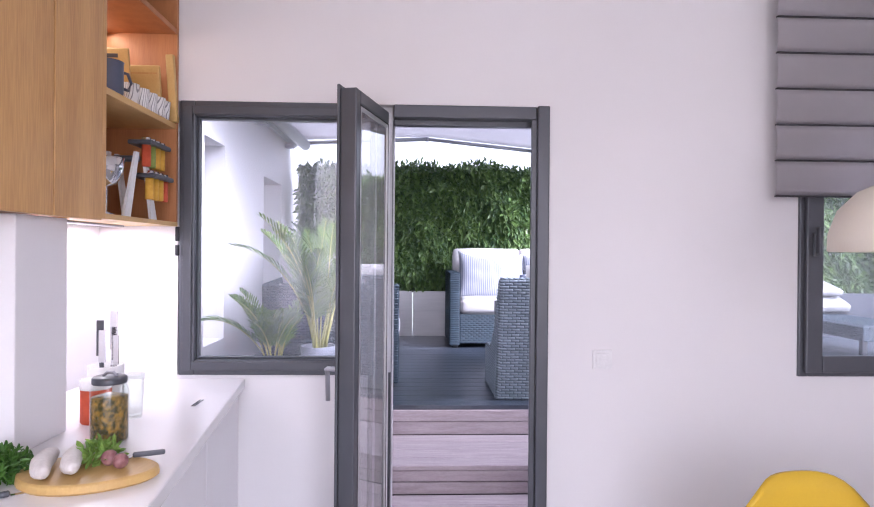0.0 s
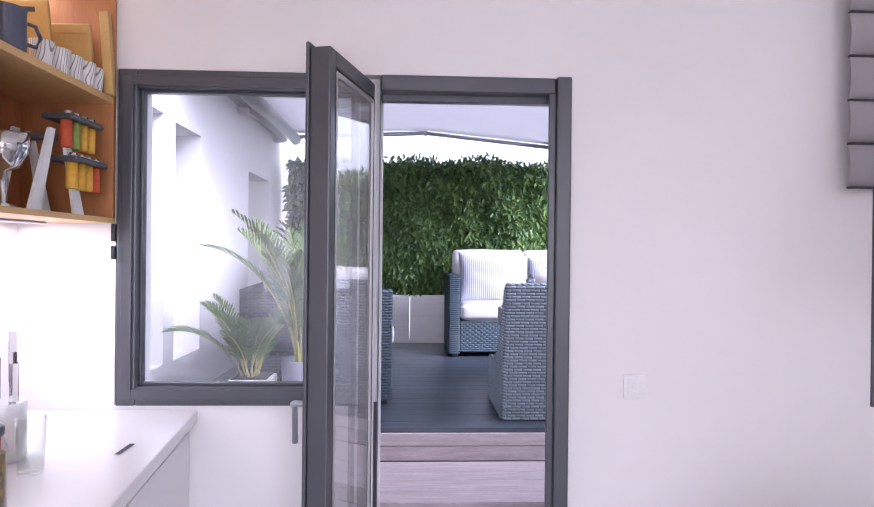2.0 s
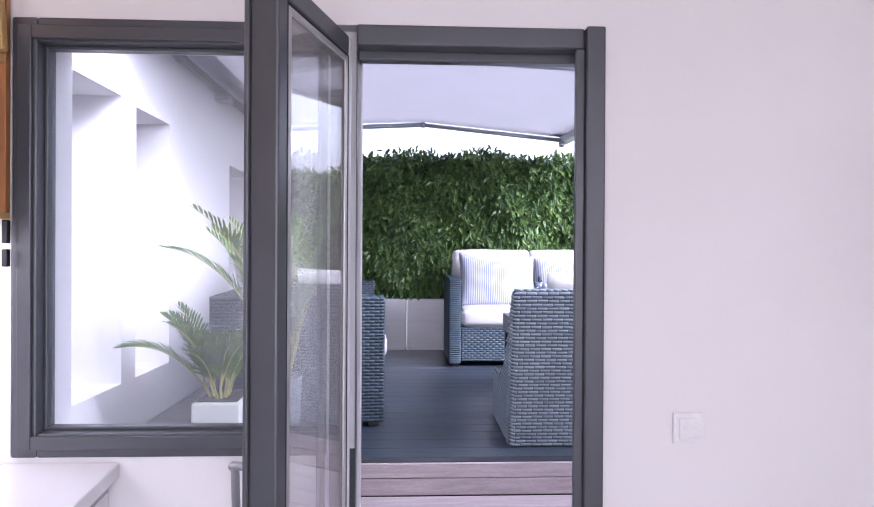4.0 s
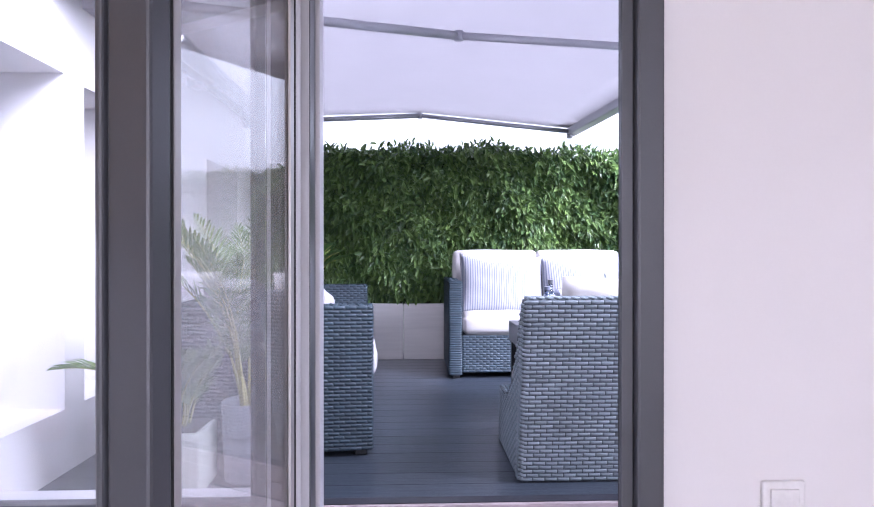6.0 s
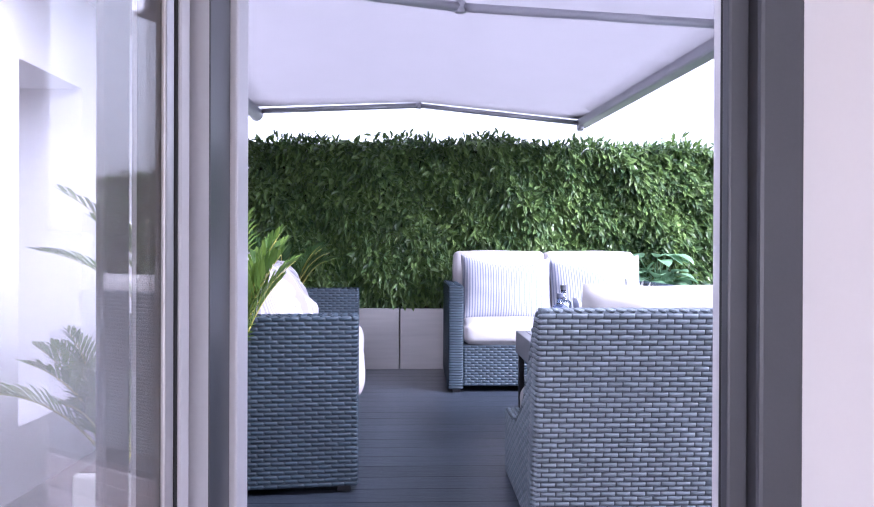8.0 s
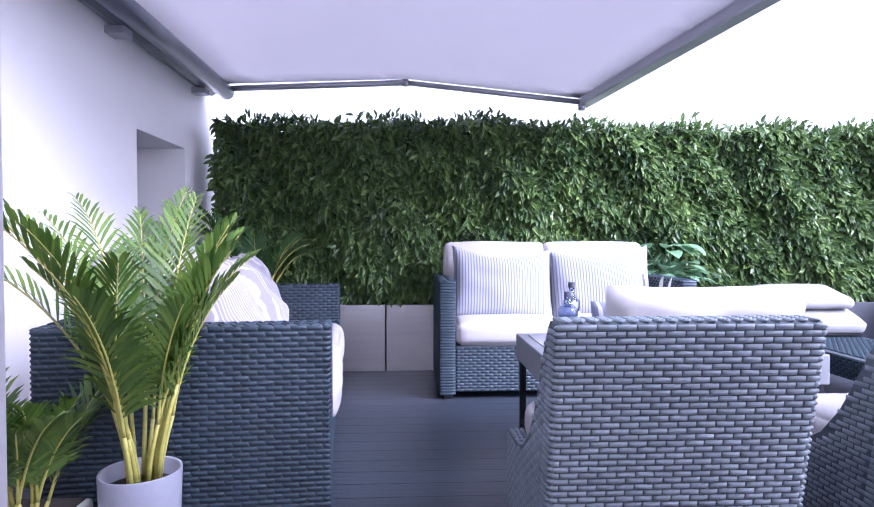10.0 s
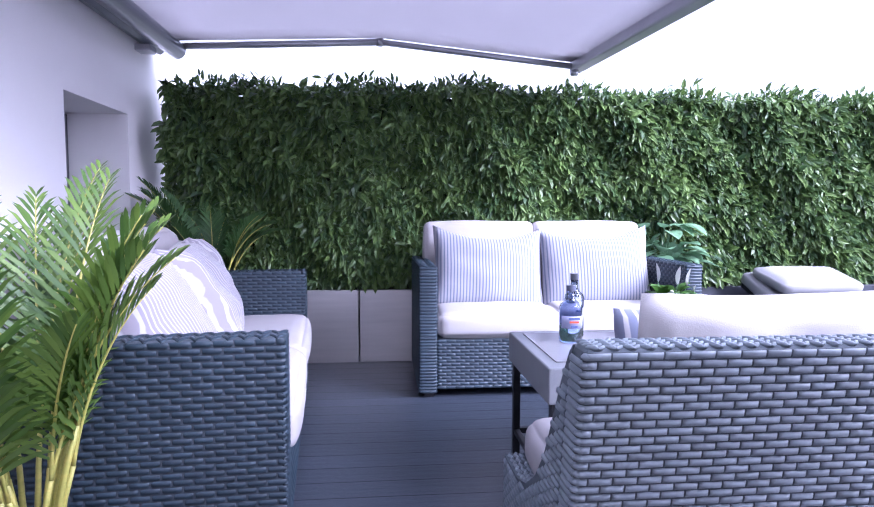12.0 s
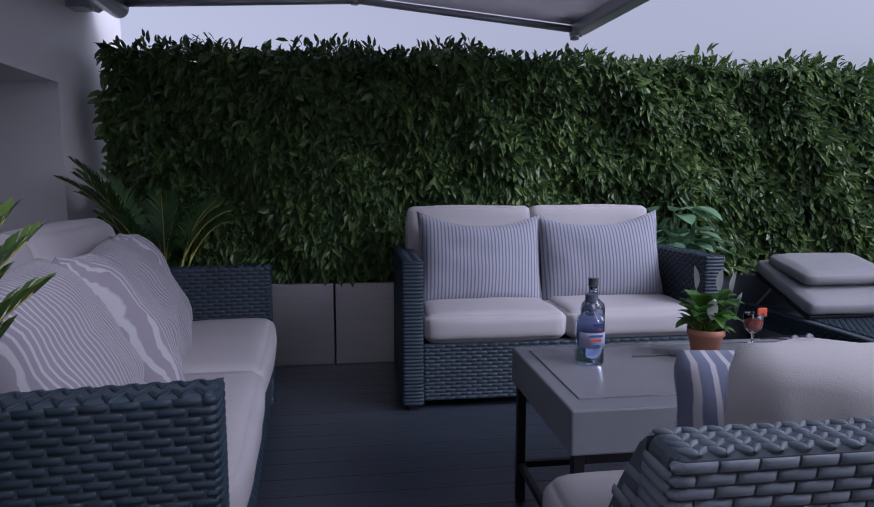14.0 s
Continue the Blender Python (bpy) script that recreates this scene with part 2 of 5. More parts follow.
PAD = material("grey_white_pad_cloth", (0.23, 0.23, 0.24), (0.20, 0.20, 0.21), 0.9, 0, 4, 320, 0.25, 0.4)
CREAM_CLOTH = material("cream_pillow_cloth", (0.58, 0.56, 0.55), (0.52, 0.50, 0.495), 0.9, 0, 5, 300, 0.3, 0.5, sheen=0.2)
DARK_PANEL = material("dark_panel", (0.045, 0.050, 0.066), (0.034, 0.039, 0.052), 0.6, 0, 3, 60, 0.08, 0.5, (1, 1, 10))
PETAL = material("white_petal", (0.85, 0.85, 0.82), None, 0.6, 0, 20, 60, 0.05)
POT_GREY = material("grey_pot", (0.30, 0.31, 0.36), (0.25, 0.26, 0.31), 0.55, 0, 7, 120, 0.1)
POT_PALE = material("pale_pot", (0.66, 0.68, 0.62), (0.58, 0.60, 0.55), 0.5, 0, 7, 120, 0.1)
SOIL = material("potting_soil", (0.04, 0.03, 0.022), (0.02, 0.015, 0.012), 0.95, 0, 30, 120, 0.6)
TERRACOTTA = material("terracotta", (0.42, 0.19, 0.11), (0.34, 0.15, 0.09), 0.75, 0, 9, 90, 0.15)
STONE = material("grey_composite_stone", (0.19, 0.20, 0.215), (0.15, 0.16, 0.175), 0.5, 0, 4, 160, 0.08, 0.5)
TRAY = material("pale_glazed_inlay", (0.24, 0.24, 0.255), (0.19, 0.19, 0.205), 0.22, 0, 4, 90, 0.02)
BLACKMETAL = material("black_metal", (0.02, 0.021, 0.026), None, 0.4, 0.4, 12, 160, 0.06)
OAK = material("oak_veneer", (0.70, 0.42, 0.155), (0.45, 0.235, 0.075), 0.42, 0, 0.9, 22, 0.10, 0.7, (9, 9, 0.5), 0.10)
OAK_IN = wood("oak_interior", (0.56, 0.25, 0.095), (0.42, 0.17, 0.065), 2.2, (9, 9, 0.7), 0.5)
OAK_PALE = wood("pale_oak_edge", (0.72, 0.48, 0.20), (0.60, 0.37, 0.14), 2.2, (2, 0.6, 12), 0.45)
BAMBOO = wood("bamboo_board", (0.62, 0.42, 0.15), (0.52, 0.33, 0.11), 2.5, (6, 1, 6), 0.45)
WORKTOP = material("white_worktop", (0.82, 0.81, 0.82), (0.78, 0.77, 0.78), 0.25, 0, 2, 200, 0.02)
LACQUER = material("white_lacquer_front", (0.80, 0.79, 0.81), (0.77, 0.76, 0.78), 0.3, 0, 2, 100, 0.02)
BEIGE = material("warm_beige_panel", (0.66, 0.62, 0.58), (0.62, 0.58, 0.54), 0.55, 0, 2, 100, 0.03)
CERAMIC_BLUE = material("grey_blue_ceramic", (0.10, 0.11, 0.16), (0.08, 0.09, 0.13), 0.3, 0, 10, 100, 0.03)
CERAMIC_WHITE = material("white_ceramic", (0.80, 0.79, 0.78), None, 0.25, 0, 10, 100, 0.02)
PATTERN = stripes("patterned_ceramic", (0.82, 0.81, 0.80), (0.30, 0.30, 0.31), 0.008, 0.26, 0.09, "X")
PLASTIC_DARK = material("dark_grey_plastic", (0.07, 0.075, 0.09), None, 0.4, 0, 10, 90, 0.05)
SPACER = material("silver_spacer", (0.50, 0.49, 0.50), (0.45, 0.44, 0.45), 0.4, 0.5, 6, 120, 0.03)
CHROME = material("chrome", (0.75, 0.75, 0.76), None, 0.12, 1.0, 6, 90, 0.0)
LEAF_GLASS = pane_glass("double_glazing", (0.95, 0.96, 0.97), 2.2, 0.13)
JAR_GLASS = pane_glass("jar_glass", (0.96, 0.98, 0.97), 0.9)
FOOD = material("pickled_vegetables", (0.55, 0.30, 0.04), (0.05, 0.045, 0.01), 0.4, 0, 30, 70, 0.8, 1.2)
SPICE_RED = material("red_spice", (0.55, 0.09, 0.03), (0.45, 0.06, 0.02), 0.7, 0, 60, 200, 0.2)
SPICE_YELLOW = material("yellow_spice", (0.70, 0.42, 0.05), (0.6, 0.3, 0.03), 0.7, 0, 60, 200, 0.2)
SPICE_GREEN = material("green_spice", (0.30, 0.36, 0.08), (0.2, 0.26, 0.05), 0.7, 0, 60, 200, 0.2)
BLIND = material("grey_roman_blind", (0.68, 0.65, 0.68), (0.63, 0.60, 0.63), 0.9, 0, 6, 240, 0.2)
BATTEN = material("dark_blind_seam", (0.05, 0.045, 0.055), None, 0.8, 0, 10, 100, 0.1)
YELLOW = material("mustard_plastic", (0.66, 0.43, 0.02), (0.6, 0.38, 0.02), 0.45, 0, 4, 120, 0.05)
CREAM = material("cream_lampshade", (0.74, 0.68, 0.58), (0.70, 0.64, 0.54), 0.7, 0, 5, 160, 0.08)
SWITCH = material("white_switch_plastic", (0.86, 0.85, 0.86), None, 0.3, 0, 10, 90, 0.02)
PARSLEY = leaf_material("parsley_leaf", (0.02, 0.08, 0.01), (0.09, 0.22, 0.03), 0.5, 0.2)
LILY_LEAF = leaf_material("lily_leaf", (0.045, 0.13, 0.02), (0.13, 0.29, 0.05), 0.35, 0.25)
DILL = leaf_material("dill_leaf", (0.10, 0.22, 0.03), (0.30, 0.44, 0.09), 0.5, 0.3)
SAUSAGE = material("bloomed_sausage_skin", (0.74, 0.71, 0.68), (0.56, 0.52, 0.50), 0.7, 0, 30, 120, 0.3)
ONION = material("cut_red_meat", (0.15, 0.035, 0.04), (0.36, 0.20, 0.19), 0.5, 0, 40, 120, 0.2)
PAPER = material("printed_paper", (0.62, 0.61, 0.62), (0.5, 0.48, 0.5), 0.6, 0, 14, 60, 0.03)
BOTTLE_BLUE = solid_glass("pale_blue_glass", (0.62, 0.72, 0.92))
GIN = solid_glass("clear_bottle_glass", (0.86, 0.9, 0.96))
LABEL = material("pale_bottle_label", (0.30, 0.32, 0.46), None, 0.6, 0, 20, 90, 0.03)
BARS = material("dark_label_bars", (0.07, 0.10, 0.25), None, 0.6, 0, 20, 90, 0.03)
GROUND = material("distant_ground", (0.20, 0.20, 0.18), (0.12, 0.13, 0.10), 0.9, 0, 0.2, 3, 0.2)

# ---------------------------------------------------------------- mesh helpers


def finish(name, bm, mat, smooth=False):
    me = bpy.data.meshes.new(name)
    if isinstance(bm, tuple):
        me.from_pydata(bm[0], [], bm[1])
        me.update()
    else:
        bm.to_mesh(me)
        bm.free()
    me.materials.append(mat)
    if smooth:
        me.polygons.foreach_set("use_smooth", [True] * len(me.polygons))
    return me


def part(name, bm, mat, parent, label="", smooth=False, kind=""):
    ob = new(name, finish(name, bm, mat, smooth))
    ob.parent = parent
    return tagged(ob, label, kind=kind)


def thing(name, label, category, m=None, group="", kind=""):
    ob = new(name)
    ob.empty_display_size = 0.05
    ob.matrix_basis = m if m is not None else Matrix()
    return tagged(ob, label, category, group, kind)


def solid(name, bm, mat, label, category, kind="structure", m=None, smooth=False):
    ob = new(name, finish(name, bm, mat, smooth))
    if m is not None:
        ob.matrix_basis = m
    return tagged(ob, label, category, kind=kind)


def box(x0, y0, z0, x1, y1, z1, bevel=0.0, seg=2, bm=None):
    """A box by its two corners, its edges rounded."""
    own = bmesh.new()
    bmesh.ops.create_cube(own, size=1)
    bmesh.ops.scale(own, vec=(x1 - x0, y1 - y0, z1 - z0), verts=own.verts)
    bmesh.ops.translate(own, vec=((x0 + x1) / 2, (y0 + y1) / 2, (z0 + z1) / 2), verts=own.verts)
    if bevel:
        bmesh.ops.bevel(own, geom=own.edges[:], offset=bevel, segments=seg, affect="EDGES", profile=0.5)
    if bm is None:
        return own
    me = bpy.data.meshes.new("tmp")
    own.to_mesh(me)
    own.free()
    bm.from_mesh(me)
    bpy.data.meshes.remove(me)
    return bm


def boxes(*rows, bevel=0.0):
    bm = bmesh.new()
    for r in rows:
        box(*r, bevel=bevel, bm=bm)
    return bm


def tube(points, radius, sides=8, taper=1.0, bm=None):
    """A round bar along a line of points."""
    bm = bm or bmesh.new()
    pts = [Vector(p) for p in points]
    rings = []
    for i, p in enumerate(pts):
        d = (pts[min(i + 1, len(pts) - 1)] - pts[max(i - 1, 0)]).normalized()
        side = d.cross(Vector((0, 0, 1)))
        side = side.normalized() if side.length > 1e-4 else Vector((1, 0, 0))
        up = side.cross(d)
        r = radius * (1 + (taper - 1) * i / max(1, len(pts) - 1))
        rings.append([bm.verts.new(p + r * (math.cos(a) * side + math.sin(a) * up))
                      for a in [2 * math.pi * k / sides for k in range(sides)]])
    for a, b in zip(rings, rings[1:]):
        for k in range(sides):
            bm.faces.new((a[k], a[(k + 1) % sides], b[(k + 1) % sides], b[k]))
    bm.faces.new(rings[0])
    bm.faces.new(rings[-1][::-1])
    bmesh.ops.recalc_face_normals(bm, faces=bm.faces)
    return bm


def lathe(profile, sides=32, bm=None):
    """A turned body from (radius, height) pairs."""
    bm = bm or bmesh.new()
    rings = []
    for r, z in profile:
        if r < 1e-5:
            rings.append([bm.verts.new((0, 0, z))])
        else:
            rings.append([bm.verts.new((r * math.cos(2 * math.pi * k / sides), r * math.sin(2 * math.pi * k / sides), z)) for k in range(sides)])
    for a, b in zip(rings, rings[1:]):
        for k in range(sides):
            q = [a[k % len(a)], a[(k + 1) % len(a)], b[(k + 1) % len(b)], b[k % len(b)]]
            q = list(dict.fromkeys(q))
            if len(q) > 2:
                bm.faces.new(q)
    bmesh.ops.recalc_face_normals(bm, faces=bm.faces)
    return bm


def cushion(sx, sy, sz, r=0.05, puff=0.03, n=14, seed=0, sag=0.006):
    """A padded block: rounded edges, domed faces, slightly uneven."""
    bm = bmesh.new()
    bmesh.ops.create_cube(bm, size=2)
    bmesh.ops.subdivide_edges(bm, edges=bm.edges[:], cuts=n, use_grid_fill=True)
    h = Vector((sx / 2, sy / 2, sz / 2))
    r = min(r, h.x * 0.95, h.y * 0.95, h.z * 0.95)
    for v in bm.verts:
        c = v.co.copy()
        p = Vector((math.sin(c.x * math.pi / 2) * h.x, math.sin(c.y * math.pi / 2) * h.y, math.sin(c.z * math.pi / 2) * h.z))
        q = Vector([max(-(h[i] - r), min(h[i] - r, p[i])) for i in range(3)])
        d = p - q
        out = q + (d.normalized() * r if d.length > 1e-6 else d)
        dome = Vector([(1 - c[(i + 1) % 3] ** 2) * (1 - c[(i + 2) % 3] ** 2) * math.copysign(1, c[i]) * (abs(c[i]) > 0.99) * puff for i in range(3)])
        out += dome
        out += noise.noise_vector(out * 7 + Vector((seed * 3.1, seed, 0))) * sag
        v.co = out
    return bm


def pillow(w, h, d, n=18, seed=0, pinch=0.09, crumple=0.012, dip=None, plump=0.42):
    """A scatter pillow with drawn-in sides and pointed corners, standing in x and z."""
    bm = bmesh.new()
    sides = []
    for s in (1, -1):
        grid = []
        for i in range(n + 1):
            row = []
            for j in range(n + 1):
                u, v = 2 * i / n - 1, 2 * j / n - 1
                x = u * (1 - pinch * (1 - v * v)) * w / 2
                z = v * (1 - (pinch if dip is None or v < 0 else dip * v) * (1 - u * u)) * h / 2
                t = max(0.0, (1 - u ** 2) * (1 - v ** 2)) ** plump
                y = s * d / 2 * t
                k = noise.noise_vector(Vector((x * 8 + seed, s * 2.0 * min(1.0, t * 2) + seed, z * 8))) * crumple * (0.3 + t)
                row.append(bm.verts.new((x + k.x, y + k.y, z + k.z)))
            grid.append(row)
        for i in range(n):
            for j in range(n):
                f = (grid[i][j], grid[i + 1][j], grid[i + 1][j + 1], grid[i][j + 1])
                bm.faces.new(f if s < 0 else f[::-1])
        sides.append(grid)
    bmesh.ops.remove_doubles(bm, verts=bm.verts, dist=0.004)
    bmesh.ops.recalc_face_normals(bm, faces=bm.faces)
    return bm


def extrude_profile(profile, x0, x1, bevel=0.012):
    """A plate cut to a (y, z) outline, from x0 to x1."""
    bm = bmesh.new()
    a = [bm.verts.new((x0, y, z)) for y, z in profile]
    b = [bm.verts.new((x1, y, z)) for y, z in profile]
    k = len(profile)
    for i in range(k):
        bm.faces.new((a[i], a[(i + 1) % k], b[(i + 1) % k], b[i]))
    bm.faces.new(a[::-1])
    bm.faces.new(b)
    bmesh.ops.recalc_face_normals(bm, faces=bm.faces)
    return bm


class Weave:
    """Flat wicker strands, each a small bulging patch, laid in broken courses over a panel."""

    def __init__(self):
        self.v, self.f = [], []

    def strand(self, o, du, dv, n, high):
        k = len(self.v)
        for i, a in enumerate((0, 0.12, 0.88, 1)):
            for j, b in enumerate((0.03, 0.22, 0.74, 0.93)):
                rise = (0.2, 1, 1, 0.2)[i] * (0.05, 0.92, 1.0, 0.05)[j] * high
                self.v.append(tuple(o + du * a + dv * b + n * rise))
        for i in range(3):
            for j in range(3):
                p = k + i * 4 + j
                self.f.append((p, p + 4, p + 5, p + 1))

    def panel(self, o, u, v, n, w, h, cw=0.057, ch=0.0191, high=0.0068, keep=None):
        o, u, v, n = Vector(o), Vector(u).normalized(), Vector(v).normalized(), Vector(n).normalized()
        flip = u.cross(v).dot(n) < 0
        rows = int(h / ch)
        ch = h / rows
        for r in range(rows):
            a = -cw * (0.5 if r % 2 else 0.0) - cw * 0.03 * random.random()
            if w < 0.13:
                a, cw = 0.0, w + 0.001
            while a < w:
                a0, a1 = max(a, 0), min(a + cw, w)
                if a1 - a0 > 0.012 and (keep is None or keep((a0 + a1) / 2, (r + 0.5) * ch)):
                    jit = random.uniform(-0.0004, 0.0004)
                    if flip:
                        self.strand(o + u * (a1 - 0.003) + v * (r * ch + jit), -u * (a1 - a0 - 0.004), v * ch * 0.97, n, high)
                    else:
                        self.strand(o + u * (a0 + 0.002) + v * (r * ch + jit), u * (a1 - a0 - 0.004), v * ch * 0.94, n, high)
                a += cw
        return self

    def bean(self, c, a, b, n):
        """A plump wrap of cane: centre, half length, half width and half height as vectors."""
        k, rings = len(self.v), 5
        for i in range(rings):
            t = -1 + 2 * i / (rings - 1)
            s = max(0.25, math.sqrt(max(0.0, 1 - t * t * 0.92)))
            for j in range(6):
                w = 2 * math.pi * j / 6
                self.v.append(tuple(c + a * t + b * (s * math.cos(w)) + n * (s * math.sin(w))))
        for i in range(rings - 1):
            for j in range(6):
                p, q = k + i * 6 + j, k + i * 6 + (j + 1) % 6
                self.f.append((p, q, q + 6, p + 6))

    def rim(self, a, b, across, n, pitch=0.030, high=0.011):
        """Slanting plump wraps along an edge from a to b, crossing it alternately."""
        a, b, across, n = Vector(a), Vector(b), Vector(across), Vector(n).normalized()
        count = max(2, round((b - a).length / pitch))
        step = (b - a) / count
        for i in range(count):
            lean = 0.55 if i % 2 else -0.55
            self.bean(a + step * (i + 0.5) + across * 0.5, across * 0.5 + step * lean, step * 0.42, n * high)
        return self

    def post(self, a, b, r=0.013, pitch=0.0191):
        """Wrapped cane round an upright corner from a to b."""
        a, b = Vector(a), Vector(b)
        count = max(2, round((b - a).length / pitch))
        step = (b - a) / count
        for i in range(count):
            wob = random.uniform(0.92, 1.06)
            self.bean(a + step * (i + 0.5), Vector((r * wob, 0, 0)), Vector((0, r * wob, 0)), step * 0.47)
        return self

    def done(self):
        return (self.v, self.f)

def pierced(along, a0, a1, z0, z1, t0, t1, holes):
    """One wall with openings cut right through; along is the axis it runs on, t0 to t1 its thickness."""
    cut_a = sorted({a0, a1, *[h[0] for h in holes], *[h[1] for h in holes]})
    cut_z = sorted({z0, z1, *[h[2] for h in holes], *[h[3] for h in holes]})
    bm, seen = bmesh.new(), {}

    def corner(a, z):
        if (a, z) not in seen:
            seen[a, z] = bm.verts.new((a, t0, z) if along == "x" else (t0, a, z))
        return seen[a, z]

    for p, q in zip(cut_a, cut_a[1:]):
        for u, v in zip(cut_z, cut_z[1:]):
            if not any(h[0] <= p and q <= h[1] and h[2] <= u and v <= h[3] for h in holes):
                bm.faces.new((corner(p, u), corner(q, u), corner(q, v), corner(p, v)))
    out = bmesh.ops.extrude_face_region(bm, geom=bm.faces[:])
    push = [e for e in out["geom"] if isinstance(e, bmesh.types.BMVert)]
    bmesh.ops.translate(bm, vec=(0, t1 - t0, 0) if along == "x" else (t1 - t0, 0, 0), verts=push)
    bmesh.ops.recalc_face_normals(bm, faces=bm.faces)
    return bm


# ---------------------------------------------------------------- structure
DECK_Z = 0.44
WALL_Y = 0.28                     # outer face of the house front
SIDE_X = -1.32                    # face of the wing beside the terrace

solid("ground", box(-200, -200, -0.30, 200, 200, -0.06), GROUND, "grey-green level ground around the house", "ground")
solid("floor", box(-1.6, -4.8, -0.05, 3.6, 0.28, 0.0), FLOOR, "grey stone-look kitchen floor", "floor")
solid("ceiling", box(-1.6, -4.8, 2.72, 3.6, 0.28, 2.92), CEILING, "plain white kitchen ceiling", "ceiling")

# front wall with the joined window and door opening and the second window
FX0, FX1, FM, FZ0, FZ1 = -0.756, 0.808, 0.118, 0.94, 2.09
W2X0, W2X1, W2Z0, W2Z1 = 1.914, 3.2, 0.934, 2.10
solid("wall_north", pierced("x", -1.6, 3.6, 0, 2.72, 0, 0.086, [(FX0, FM, FZ0, FZ1), (FM, FX1, 0, FZ1), (W2X0, W2X1, W2Z0, W2Z1)]),
      PLASTER, "white plastered kitchen wall with window and door openings", "wall")
solid("wall_north_outer", pierced("x", -1.6, 3.6, 0, 2.72, 0.0865, WALL_Y, [(FX0, FM, FZ0, FZ1), (FM, 0.862, 0, FZ1), (W2X0, W2X1, W2Z0, W2Z1)]),
      RENDER, "white rendered outer shell of the kitchen wall", "wall")
solid("wall_west", box(-1.6, -4.8, 0, -1.08, 0, 2.72), PLASTER, "white plastered kitchen side wall", "wall")
solid("wall_east", box(3.42, -4.8, 0, 3.6, 0, 2.72), PLASTER, "white plastered kitchen side wall", "wall")
# unseen wall; the opening is added to go with the fill lamp
solid("wall_south", boxes((-1.08, -4.8, 0, -0.95, -4.6, 2.72), (2.15, -4.8, 0, 3.42, -4.6, 2.72),
                          (-0.95, -4.8, 0, 2.15, -4.6, 0.45), (-0.95, -4.8, 2.55, 2.15, -4.6, 2.72)),
      PLASTER, "white plastered wall with an opening added behind the fill lamp", "wall")

# wing of the house beside the terrace, with three deep window recesses
REC = [(1.10, 1.79, 0.74, 2.34), (1.96, 2.45, 0.74, 2.32), (3.75, 4.59, 0.90, 2.235)]
solid("wall_wing", pierced("y", WALL_Y, 5.6, -0.06, 3.6, SIDE_X - 0.55, SIDE_X, REC), RENDER, "white rendered house wall with deep window recesses", "wall")
solid("wall_parapet", box(7.76, 0.28, -0.06, 7.96, 5.6, 1.75), RENDER, "white rendered wall closing the terrace", "wall")
solid("wall_upper", box(-1.6, 0.0, 2.921, 3.6, WALL_Y, 2.99), RENDER, "white rendered upper house front", "wall")
solid("roof_slab", box(-1.9, -4.8, 2.921, 3.6, 0.0, 2.98), RENDER, "white flat roof over the kitchen", "roof")
solid("wing_room", boxes((SIDE_X - 1.6, 0.3, -0.06, SIDE_X - 1.5, 5.6, 3.6), (SIDE_X - 1.5, 0.3, 3.5, SIDE_X - 0.55, 5.6, 3.6)),
      PLASTER, "pale inner wall behind the recessed windows", "wall")


def frame_rect(x0, z0, x1, z1, y0, y1, w, bevel=0.006, bottom=True):
    rows = [(x0, y0, z0, x0 + w, y1, z1), (x1 - w, y0, z0, x1, y1, z1), (x0 + w, y0, z1 - w, x1 - w, y1, z1)]
    if bottom:
        rows.append((x0 + w, y0, z0, x1 - w, y1, z0 + w))
    return boxes(*rows, bevel=bevel)


for i, (y0, y1, z0, z1) in enumerate(REC):
    w = thing("window_%d" % (i + 3), "grey framed window set deep in the wing wall", "window", pose(SIDE_X - 0.42, y0, z0, 0, 0, 90), kind="structure")
    part("window_frame", frame_rect(0.005, 0.005, y1 - y0 - 0.005, z1 - z0 - 0.005, -0.03, 0.04, 0.055), ANTHRACITE, w)
    p = part("pane", box(0.06, 0.0, 0.06, y1 - y0 - 0.06, 0.012, z1 - z0 - 0.06), GLASS, w)
    p.visible_shadow = False

# fixed window joined to the door frame
win = thing("window_1", "dark grey aluminium fixed window beside the terrace door", "window", kind="structure")
part("window_frame", boxes((FX0 + 0.008, -0.012, FZ0, FX0 + 0.072, 0.075, FZ1), (FX0 + 0.0725, -0.012, FZ1 - 0.064, FM - 0.051, 0.075, FZ1),
                          (FX0 + 0.0725, -0.012, FZ0, FM - 0.051, 0.075, FZ0 + 0.064), bevel=0.005), ANTHRACITE, win)
# stile of the dark frame coloured pale, the light falling on it painted in
part("stile", box(FM - 0.0505, 0.046, FZ0, FM + 0.020, 0.075, FZ1, 0.003), RAIL, win, "inner stile behind the door leaf, coloured pale for light")
